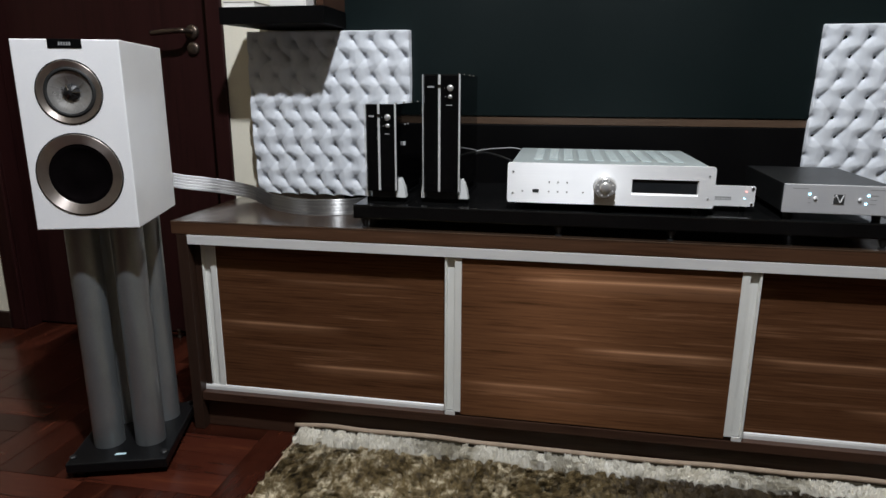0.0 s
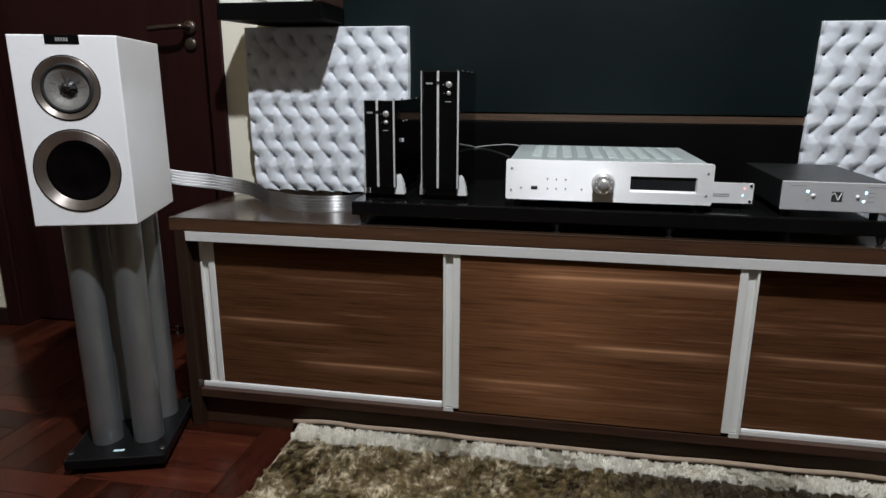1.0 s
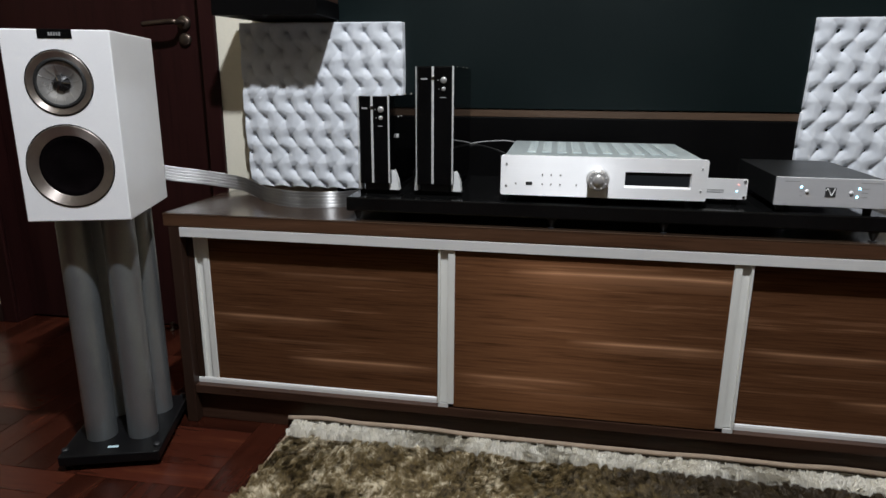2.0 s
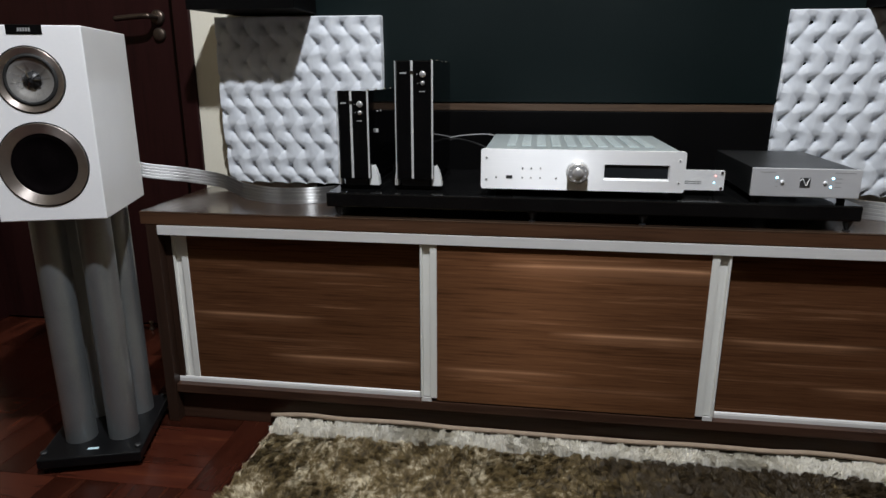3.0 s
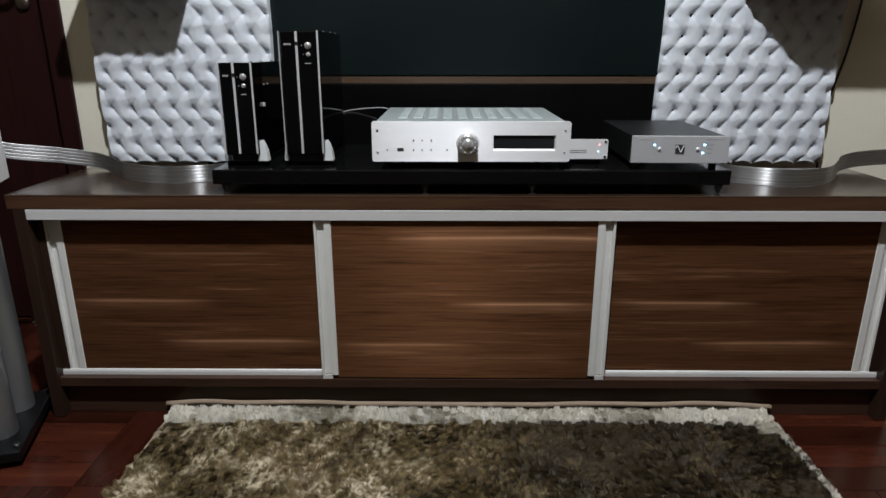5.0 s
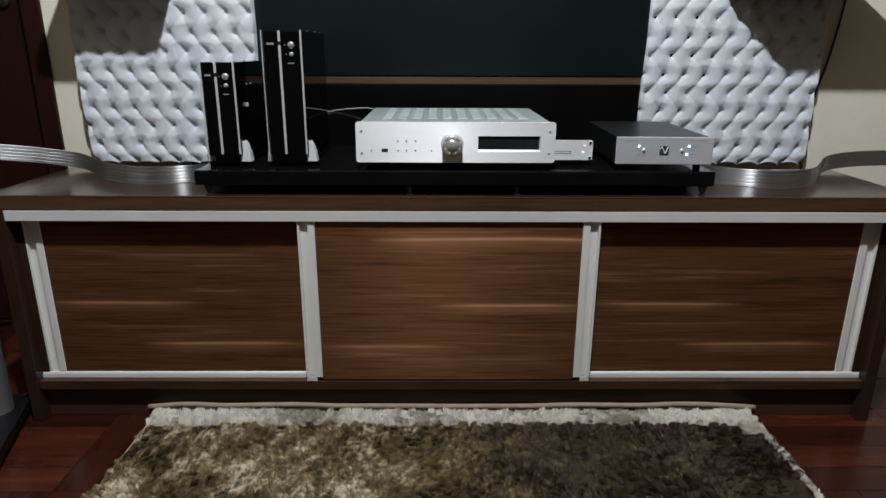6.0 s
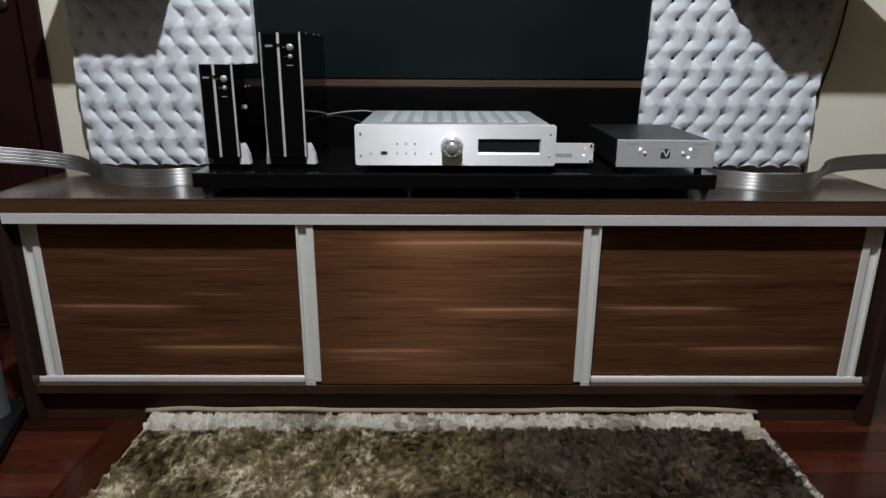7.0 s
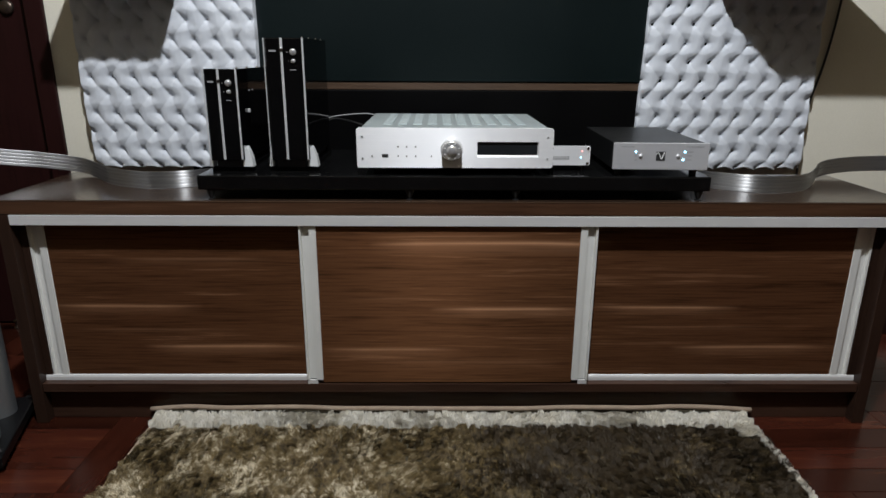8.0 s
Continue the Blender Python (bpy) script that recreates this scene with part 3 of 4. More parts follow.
def sliding_door(x0, x1, y, pulls):
    z0, z1 = (0.1085 if y > 0.0 else 0.1100), 0.5083
    lo = max([p1 for p0, p1, outer in pulls if outer < 0], default=x0)
    hi = min([p0 for p0, p1, outer in pulls if outer > 0], default=x1)
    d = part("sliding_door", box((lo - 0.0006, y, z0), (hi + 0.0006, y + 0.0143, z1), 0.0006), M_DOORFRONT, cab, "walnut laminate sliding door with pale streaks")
    layer = d.data.uv_layers.new(name="upright")
    for loop in d.data.loops:
        co = d.data.vertices[loop.vertex_index].co
        layer.data[loop.index].uv = (co.z, co.x + co.y)
    for p0, p1, outer in pulls:
        part("pull", pull(p0, p1, y - 0.0025, z0 + (0.002 if y > 0.0 else 0.008), z1, outer), M_ALUV, d, "aluminium pull")
    return d


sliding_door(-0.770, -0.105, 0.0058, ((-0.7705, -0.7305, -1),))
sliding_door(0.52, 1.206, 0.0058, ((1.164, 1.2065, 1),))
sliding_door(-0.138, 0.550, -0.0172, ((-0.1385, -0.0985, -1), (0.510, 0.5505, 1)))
for x0, x1 in ((-0.1375, -0.112), (0.527, 0.5495)):
    part("track_end", box((x0, -0.0185, 0.1062), (x1, -0.0150, 0.1172), 0.0006), M_ALU, cab, "bright track end piece")

# ---- platform with spikes ----
plat = thing("equipment_platform", pose(0, 0, 0), "glossy black equipment platform on cone spikes on the cabinet", "platform")
part("slab", box((-0.358, -0.017, 0.590), (0.796, 0.40, 0.623), 0.003), M_PLATFORM, plat)
for x in (-0.333, 0.117, 0.358, 0.776):
    for y in (-0.002, 0.30):
        tip = M_DARKTOP if 0 < x < 0.7 else M_BLACKMETAL
        part("spike", lathe([(0, 0.5672), (0.002, 0.5672), (0.0045, 0.572), (0.010, 0.586), (0.011, 0.5902), (0, 0.5902)], "z", 20, at=(x, y, 0)), tip, plat, "cone spike", True)
        part("spike_cup", lathe([(0, 0.5672), (0.008, 0.5672), (0.008, 0.5690), (0.005, 0.5695), (0, 0.5695)], "z", 20, at=(x, y, 0)), M_BLACKMETAL, plat)
PLAT = 0.623

# ---- integrated amplifier ----
def pierced_plate(outline, hole, inner, deep, thick):
    """A front plate with one rectangular window whose reveals slope inwards; hole and inner are (x0, z0, x1, z1)."""
    bm = bmesh.new()
    rect = lambda q, y: [bm.verts.new(p) for p in ((q[0], y, q[1]), (q[2], y, q[1]), (q[2], y, q[3]), (q[0], y, q[3]))]
    ring = [bm.verts.new((u, 0.0, v)) for u, v in outline]
    win, low = rect(hole, 0.0), rect(inner, deep)
    edges = [bm.edges.new((q[k], q[(k + 1) % len(q)])) for q in (ring, win) for k in range(len(q))]
    bmesh.ops.triangle_fill(bm, use_beauty=True, edges=edges)
    for k in range(4):
        bm.faces.new((win[k], win[(k + 1) % 4], low[(k + 1) % 4], low[k]))
    bm.faces.new(low)
    rear = [bm.verts.new((u, thick, v)) for u, v in outline]
    for k in range(len(ring)):
        bm.faces.new((ring[k], ring[(k + 1) % len(ring)], rear[(k + 1) % len(ring)], rear[k]))
    bm.faces.new(rear)
    bmesh.ops.recalc_face_normals(bm, faces=bm.faces)
    return bm


amp = thing("amplifier", pose(0, -0.005, PLAT), "silver integrated amplifier with round chrome knob and dark display", "amplifier")
AW, AZ0, AZ1 = 0.438, 0.017, 0.105
AD = 0.400
part("chassis", box((0.006, 0.011, AZ0), (AW - 0.006, AD, AZ1 - 0.003), 0.0015), M_SILVERTOP, amp, "blasted silver chassis")
face = part("faceplate", pierced_plate(rounded(0, AZ0, AW, AZ1, 0.005), (0.2680, 0.0412, 0.4055, 0.0752), (0.2690, 0.0458, 0.4030, 0.0748), 0.0045, 0.0108), M_SILVER, amp, "thick brushed silver faceplate")
for k in range(10):
    x = 0.052 + k * 0.0350
    vent = part("top_vent", box((x, 0.10, AZ1 - 0.0032), (x + 0.021, AD - 0.03, AZ1 - 0.0012), 0.0006), M_FIN, amp, "pale vent strip")
    for s in range(9):
        part("slot", box((x + 0.003, 0.112 + s * 0.029, AZ1 - 0.0014), (x + 0.018, 0.118 + s * 0.029, AZ1 - 0.0009)), M_SILVERTOP, vent)
for x in (0.0125, AW - 0.0125):
    for z in (AZ0 + 0.021, AZ1 - 0.019):
        part("screw", lathe([(0, 0.001), (0.0024, 0.001), (0.0028, 0.0)], "y", 14, at=(x, 0.0, z)), M_DULLCHROME, face)
        part("screw_socket", lathe([(0, 0.0014), (0.0014, 0.0014), (0.0014, 0.0010)], "y", 8, at=(x, 0.0, z)), M_INK, face)
for x, z in ((0.034, 0.043), (0.092, 0.043), (0.111, 0.043), (0.131, 0.043), (0.166, 0.043), (0.092, 0.064), (0.111, 0.064), (0.131, 0.064)):
    part("button", box((x - 0.0014, -0.0010, z - 0.0016), (x + 0.0014, 0.0, z + 0.0016), 0.0004), M_BRONZE, face)
part("socket", prism(rounded(0.056, 0.0405, 0.070, 0.0475, 0.001), -0.0006, 0.002, "y"), M_INK, face, "black front socket")
kx, kz = 0.2115, 0.0575
part("knob_seat", lathe([(0, 0.0006), (0.0245, 0.0006), (0.0250, 0.0)], "y", 48, at=(kx, 0, kz)), M_DULLCHROME, amp, "", True)
knob = part("volume_knob", lathe([(0, 0.027), (0.0095, 0.027), (0.0105, 0.0255), (0.0125, 0.0225), (0.0175, 0.0235), (0.0205, 0.0225), (0.0222, 0.0195), (0.0226, 0.0008)], "y", 56, at=(kx, 0, kz)), M_KNOB, amp, "polished chrome volume knob", True)
for k in range(8):
    a = radians(22.5 + 45 * k)
    part("knob_dimple", lathe([(0, 0.0238), (0.0016, 0.0238), (0.0018, 0.0228)], "y", 10, at=(kx + 0.0170 * math.cos(a), 0, kz + 0.0170 * math.sin(a))), M_WHITEPLASTIC, knob)
part("display", box((0.2692, 0.0036, 0.0460), (0.4028, 0.0044, 0.0746)), M_GLASSBLACK, amp, "dark display window")
for x in (0.05, AW - 0.05):
    for y in (0.06, AD - 0.05):
        part("foot", lathe([(0, 0), (0.018, 0), (0.020, 0.003), (0.020, AZ0 + 0.001), (0, AZ0 + 0.001)], "z", 24, at=(x, y, 0)), M_RUBBER, amp, "", True)

# ---- small converter between the boxes ----
dac = thing("audio_converter", pose(0.441, 0.060, PLAT), "small silver-fronted converter box beside the amplifier", "audio box")
part("case", box((0.004, 0.006, 0.014), (0.092, 0.13, 0.043), 0.002), M_BLACKSHELF, dac, "matt black case")
dface = part("front_plate", prism(rounded(0.0, 0.013, 0.096, 0.058, 0.003), 0.0, 0.0055, "y"), M_SILVER, dac)
for x, z in ((0.090, 0.018), (0.090, 0.053), (0.006, 0.018), (0.006, 0.053)):
    part("screw", lathe([(0, 0.002), (0.0030, 0.002), (0.0036, 0.0)], "y", 14, at=(x, 0, z)), M_CHROME, dface)
for r in range(2):
    for k in range(12):
        part("hole", box((0.006 + k * 0.0035, -0.0004, 0.027 + 0.0045 * r), (0.0082 + k * 0.0035, 0.0, 0.0292 + 0.0045 * r)), M_INK, dface)
part("led_red", lathe([(0, 0.0012), (0.0016, 0.001), (0.0018, 0.0)], "y", 12, at=(0.077, 0, 0.046)), M_LEDR, dac, "small pink-red status light")
part("led_white", lathe([(0, 0.0012), (0.0016, 0.001), (0.0018, 0.0)], "y", 12, at=(0.0745, 0, 0.031)), M_LED, dac, "small white status light")
for x in (0.015, 0.08):
    for y in (0.03, 0.16):
        part("foot", lathe([(0, 0), (0.006, 0), (0.006, 0.0142), (0, 0.0142)], "z", 14, at=(x, y, 0)), M_RUBBER, dac)

# ---- grey preamplifier box ----
ps = thing("preamplifier", pose(0.573, -0.006, PLAT, 0, 0, -2.0), "low grey-silver preamplifier with charcoal cover and blue lights", "amplifier")
part("case", box((0.003, 0.006, 0.014), (0.209, 0.345, 0.0735), 0.0015), M_DARKTOP, ps, "charcoal metal case")
pface = part("front_plate", box((0.0, 0.0, 0.015), (0.212, 0.0058, 0.075), 0.0012), M_GREYPLATE, ps, "brushed grey-silver front plate")
part("emblem", box((0.0950, -0.0008, 0.036), (0.1150, 0.0, 0.056), 0.0), M_INK, pface, "small black square emblem")
part("emblem_wave", tube([(0.0955, -0.0012, 0.049), (0.0990, -0.0012, 0.0535), (0.1030, -0.0012, 0.047), (0.1070, -0.0012, 0.0395), (0.1100, -0.0012, 0.0470), (0.1130, -0.0012, 0.055)], 0.0011, 6), M_SILVER, pface, "white wave mark")
for x, z, m in ((0.0495, 0.055, M_LED), (0.158, 0.0555, M_LED), (0.155, 0.038, M_LED)):
    part("status_light", box((x - 0.0022, -0.0010, z - 0.0022), (x + 0.0022, 0.0, z + 0.0022), 0.0005), m, pface, "pale blue status light")
for x, z in ((0.0605, 0.0465), (0.1435, 0.0465)):
    part("push_button", lathe([(0, 0.0025), (0.0030, 0.0025), (0.0038, 0.0015), (0.0042, 0.0)], "y", 18, at=(x, 0, z)), M_SILVER, pface, "", True)
for x, z, w in ((0.0475, 0.046, 0.005), (0.0475, 0.037, 0.005), (0.162, 0.0555, 0.014), (0.162, 0.0470, 0.012), (0.162, 0.038, 0.012), (0.016, 0.066, 0.030), (0.160, 0.0672, 0.040)):
    part("print_bar", box((x, -0.0003, z - 0.0006), (x + w, 0.0, z + 0.0006)), M_GREYPRINT, pface)
for x in (0.02, 0.19):
    for y in (0.03, 0.31):
        part("foot", lathe([(0, 0), (0.008, 0), (0.009, 0.0142), (0, 0.0142)], "z", 16, at=(x, y, 0)), M_RUBBER, ps)


# ---- tower amplifiers ----
def tower(x, y, w, high, deep, label):
    ob = thing("tower_unit", pose(x, y, PLAT), label, "audio tower", "tower units on the platform")
    z0 = 0.026
    part("base", prism([(0.004 - 0.010, 0.02), (w + 0.006, 0.02), (w + 0.002, deep), (0.0, deep)], 0.0, 0.010, "z", 0.001), M_PIANO, ob, "black base plate")
    part("neck", box((0.010, 0.010, 0.0098), (w - 0.010, deep - 0.01, z0 + 0.002), 0.001), M_BLACKMETAL, ob)
    part("body", prism(rounded(0.0, 0.0, w, deep, 0.006), z0, high, "z"), M_PIANO, ob, "piano black tower body")
    front = part("front_panel", prism([(0.004, z0 + 0.001), (w - 0.004, z0 + 0.001), (w - 0.004, high - 0.001), (0.004, high - 0.001)], -0.004, 0.0005, "y", 0.0012), M_PIANO, ob, "gloss black front panel")
    part("centre_strip", box((0.42 * w, -0.0058, z0 + 0.003), (0.42 * w + 0.0054, -0.0036, high - 0.0006), 0.0007), M_DULLCHROME, ob, "satin chrome centre strip")
    part("strip_cap", box((0.42 * w - 0.0005, -0.0066, high - 0.030), (0.42 * w + 0.0067, -0.0056, high - 0.022), 0.0004), M_CHROME, ob)
    part("edge_strip", box((w - 0.0030, -0.0050, z0 + 0.003), (w + 0.0008, -0.0015, high - 0.0004), 0.0006), M_DULLCHROME, ob, "bright edge strip")
    part("edge_strip", box((-0.0008, -0.0048, z0 + 0.003), (0.0012, -0.0015, high - 0.0004), 0.0005), M_DULLCHROME, ob, "bright edge strip")
    bx = 0.74 * w
    for r, z in ((0.0075, high - 0.030), (0.0052, high - 0.049)):
        part("button", lathe([(0, 0.0045), (r * 0.6, 0.0040), (r * 0.95, 0.0022), (r, 0.0), (r, -0.002)], "y", 28, at=(bx, -0.004, z)), M_KNOB, front, "domed chrome button", True)
        part("indicator", box((bx - r - 0.0065, -0.0046, z - 0.001), (bx - r - 0.0045, -0.004, z + 0.001)), M_GREYPRINT, front)
    part("emblem", box((0.13 * w, -0.0044, high - 0.0295), (0.31 * w, -0.004, high - 0.0255)), M_GREYPRINT, front, "small grey emblem")
    part("print_bar", box((0.64 * w, -0.0046, high - 0.0685), (0.80 * w, -0.004, high - 0.0665)), M_GREYPRINT, front)
    for k, y1 in enumerate((0.03, 0.11, 0.20, deep - 0.03)):
        part("top_stud", lathe([(0, 0.003), (0.002, 0.0028), (0.003, 0.0)], "z", 12, at=(w - 0.008, y1, high)), M_CHROME, ob)
    for sgn, x1 in ((1, w), (-1, 0.0)):
        f = 1.0 if sgn > 0 else 0.4
        out = [(0.0, 0.055), (sgn * 0.004, 0.057), (sgn * 0.010, 0.046), (sgn * 0.0150, 0.030), (sgn * 0.0175, 0.012), (sgn * 0.0180, 0.0102), (sgn * -0.006, 0.0102), (sgn * -0.006, 0.026), (0.0, 0.0262)]
        part("foot", prism([(x1 + sgn * 0.0006 + f * u, v) for u, v in out], 0.010, 0.034, "y", 0.0008), M_WHITEPLASTIC, ob, "pale curved foot")
    return ob


short = tower(-0.337, 0.030, 0.074, 0.228, 0.30, "short piano black tower unit with chrome strip")
part("side_latch", box((0.0742, 0.062, 0.129), (0.0795, 0.070, 0.138), 0.001), M_DULLCHROME, short, "small chrome side latch")
for y in (0.085, 0.115):
    part("side_screw", lathe([(0, 0.002), (0.002, 0.0018), (0.0025, 0)], "x", 10, at=(0.0741, y, 0.178)), M_GREYPRINT, short)
tower(-0.2005, 0.036, 0.086, 0.294, 0.30, "tall piano black tower unit with chrome strip")

# ---- loudspeaker and stand ----
SP = pose(-0.879, -0.239, 0.0, 0, 0, 17.8)
SW, SD, SZ0, SZ1 = 0.211, 0.290, 0.585, 0.9815
spk = thing("loudspeaker", pose(-0.8657, -0.2549, 0.5934, 0, 0, 17.8) @ Matrix.Scale(0.972, 4), "white two-way bookshelf loudspeaker with bronze trim rings", "loudspeaker")
H = SZ1 - SZ0
tz, wz, DX = 0.2908, 0.1192, -0.003
bm = bmesh.new()
c0 = 0.0022


def loop_edges(points):
    vs = [bm.verts.new(p) for p in points]
    return vs, [bm.edges.new((vs[k], vs[(k + 1) % len(vs)])) for k in range(len(vs))]


outer, edges = loop_edges([(u, 0.0, v) for u, v in rounded(-SW / 2 + c0, c0, SW / 2 - c0, H - c0, 0.001, 2)])
holes = []
for radius, zc in ((0.0638, tz), (0.0856, wz)):
    ring, more = loop_edges([(DX + radius * math.cos(2 * math.pi * k / 64), 0.0, zc + radius * math.sin(2 * math.pi * k / 64)) for k in range(64)])
    holes.append(ring)
    edges += more
bmesh.ops.triangle_fill(bm, use_beauty=True, edges=edges)
for ring in holes:
    deep = [bm.verts.new(v.co + Vector((0, 0.03, 0))) for v in ring]
    for k in range(64):
        bm.faces.new((ring[k], ring[(k + 1) % 64], deep[(k + 1) % 64], deep[k]))
    bm.faces.new(deep)
last = outer
for grow, y in ((c0 * 0.7, c0 * 0.3), (c0, c0), (c0, SD - c0), (0.0, SD)):
    pts = rounded(-SW / 2 + c0 - grow, c0 - grow, SW / 2 - c0 + grow, H - c0 + grow, 0.001 + grow * 0.3, 2)
    nxt = [bm.verts.new((u, y, v)) for u, v in pts]
    for k in range(len(nxt)):
        bm.faces.new((last[k], last[(k + 1) % len(nxt)], nxt[(k + 1) % len(nxt)], nxt[k]))
    last = nxt
bm.faces.new(last)
bmesh.ops.recalc_face_normals(bm, faces=bm.faces)
part("cabinet_body", bm, M_WHITE, spk, "white satin cabinet")
badge = part("badge", box((-0.0330, -0.0012, H - 0.0180), (0.0330, 0.030, H + 0.0006), 0.0008), M_PIANO, spk, "black badge at the top edge")
for k in range(5):
    part("badge_mark", box((-0.0115 + 0.0050 * k, -0.0016, H - 0.0125), (-0.0080 + 0.0050 * k, -0.0012, H - 0.0055)), M_GREYPRINT, badge)
drv = part("upper_driver", lathe([(0, -0.016), (0.018, -0.014), (0.034, -0.0055), (0.046, -0.0015), (0.0535, -0.0020)], "y", 56, at=(DX, 0, tz)), M_CONE, spk, "silver driver cone", True)
part("surround", lathe([(0.0455, -0.0015), (0.0470, 0.0004), (0.0510, 0.0006), (0.0535, -0.0020)], "y", 56, at=(DX, 0, tz)), M_RUBBER, drv, "", True)
part("trim_ring", lathe([(0.0530, -0.006), (0.0532, -0.0030), (0.0536, -0.0022), (0.0656, 0.0024), (0.0667, 0.0020), (0.0672, -0.001)], "y", 72, at=(DX, 0, tz)), M_TRIM, drv, "brushed bronze-grey ring")
# A thin black ring stands for the shadow line around the trim.
part("shadow_gap", lathe([(0.0670, 0.0008), (0.0696, 0.0008), (0.0696, -0.001)], "y", 72, at=(DX, 0, tz)), M_RUBBER, drv)
part("dome", lathe([(0, -0.003), (0.008, -0.0045), (0.0140, -0.0090), (0.0170, -0.0130)], "y", 40, at=(DX, 0, tz)), M_BLACKMETAL, drv, "dark tweeter dome", True)
for k in range(12):
    a = 2 * math.pi * (k + 0.3) / 12
    ca, sa = math.cos(a), math.sin(a)
    rib = bmesh.new()
    vs = [rib.verts.new((DX + rr * ca - q * sa, yy, tz + rr * sa + q * ca)) for rr, yy in ((0.019, 0.0128), (0.034, 0.0048), (0.0435, 0.0016)) for q in (-0.0003, 0.0003)]
    ridge = [rib.verts.new((DX + rr * ca, yy - 0.0004, tz + rr * sa)) for rr, yy in ((0.021, 0.0118), (0.034, 0.0048), (0.042, 0.0022))]
    for q in range(2):
        rib.faces.new((vs[2 * q], vs[2 * q + 2], ridge[q + 1], ridge[q]))
        rib.faces.new((vs[2 * q + 1], ridge[q], ridge[q + 1], vs[2 * q + 3]))
    bmesh.ops.recalc_face_normals(rib, faces=rib.faces)
    part("rib", rib, M_CONE, drv, "slim radial rib")
for k in range(9):
    a = 2 * math.pi * k / 9
    ca, sa = math.cos(a), math.sin(a)
    fin = bmesh.new()
    vs = [fin.verts.new((DX + r * ca - q * sa, y, tz + r * sa + q * ca)) for q in (-0.0008, 0.0008) for r, y in ((0.005, 0.001), (0.0205, 0.009), (0.0190, 0.0115), (0.005, 0.0060))]
    fin.faces.new(vs[:4]), fin.faces.new(vs[4:][::-1])
    for q in range(4):
        fin.faces.new((vs[q], vs[4 + q], vs[4 + (q + 1) % 4], vs[(q + 1) % 4]))
    bmesh.ops.recalc_face_normals(fin, faces=fin.faces)
    part("fin", fin, M_CHROME if k % 3 == 0 else M_BLACKMETAL, drv, "tweeter guide fin")
for ob in (drv, *drv.children):
    ob.data.transform(Matrix.Translation((DX, 0, tz)) @ Matrix.Diagonal((0.96, 1.0, 0.96, 1.0)) @ Matrix.Translation((-DX, 0, -tz)))
low = part("lower_driver", lathe([(0, -0.007), (0.022, -0.0085), (0.040, -0.0105), (0.055, -0.0062), (0.0600, -0.0046), (0.0650, -0.0052)], "y", 64, at=(DX, 0, wz)), M_WOOFER, spk, "black woofer cone", True)
part("trim_ring", lathe([(0.0645, -0.008), (0.0648, -0.0040), (0.0652, -0.0034), (0.0846, 0.0030), (0.0858, 0.0026), (0.0862, -0.001)], "y", 80, at=(DX, 0, wz)), M_TRIM, low, "brushed bronze-grey ring")
part("shadow_gap", lathe([(0.0860, 0.0008), (0.0886, 0.0008), (0.0886, -0.001)], "y", 80, at=(DX, 0, wz)), M_RUBBER, low)

stand = thing("speaker_stand", SP, "grey steel tube loudspeaker stand on a black base plate", "speaker stand")
part("top_plate", box((-0.085, 0.02, 0.5864), (0.100, 0.25, 0.5932), 0.001), M_STANDBASE, stand)
part("base_plate", box((-0.112, -0.024, 0.016), (0.112, 0.262, 0.040), 0.003), M_STANDBASE, stand, "black base plate")
for x in (-0.105, 0.10):
    for y in (0.0, 0.25):
        part("spike", lathe([(0, 0.0), (0.003, 0.0), (0.009, 0.012), (0.009, 0.0165), (0, 0.0165)], "z", 16, at=(x, y, 0)), M_BLACKMETAL, stand)
        part("spike_nut", lathe([(0, 0.046), (0.006, 0.046), (0.008, 0.044), (0.008, 0.0398)], "z", 12, at=(x, y + 0.004, 0)), M_BLACKMETAL, stand)
for x, y in ((-0.045, 0.070), (0.051, 0.070), (-0.045, 0.190), (0.054, 0.190)):
    part("tube", lathe([(0.0345, 0.0402), (0.0345, 0.5866)], "z", 40, at=(x, y, 0)), M_TUBE, stand, "grey painted steel tube", True)
part("badge_bar", box((-0.012, 0.005, 0.0401), (0.012, 0.013, 0.0408)), M_ICE, stand, "pale blue maker's bar")


# ---- ribbon speaker cables ----
def flat(c):
    return math.copysign(abs(c) ** 0.35, c)


def ribbon(points, label):
    """Five flat strips edge to edge, standing on edge along a line of (x, y, lower z)."""
    ob = thing("speaker_cable", pose(0, 0, 0), label, "cable", "ribbon speaker cables")
    path = smooth_path(points, 22)
    for s in range(5):
        bm = bmesh.new()
        rows = []
        for k, p in enumerate(path):
            way = (path[min(k + 1, len(path) - 1)] - path[max(k - 1, 0)])
            way.z = 0
            side = way.normalized().cross(Vector((0, 0, 1)))
            ring = []
            for q in range(12):
                # Each conductor is a flat strip with a softly bulging clear jacket.
                a = 2 * math.pi * (q + 0.5) / 12
                tilt = side * (0.0010 * flat(math.cos(a))) + Vector((0, 0, 0.00415 + 0.0041 * flat(math.sin(a)) + 0.0083 * s))
                ring.append(bm.verts.new(p + tilt))
            rows.append(ring)
        for a, b in zip(rows, rows[1:]):
            for q in range(12):
                bm.faces.new((a[q], a[(q + 1) % 12], b[(q + 1) % 12], b[q]))
        bm.faces.new(rows[0])
        bm.faces.new(rows[-1][::-1])
        bmesh.ops.recalc_face_normals(bm, faces=bm.faces)
        part("strip", bm, M_RIBBON, ob, "", True)
    return ob


TOPZ = 0.5674
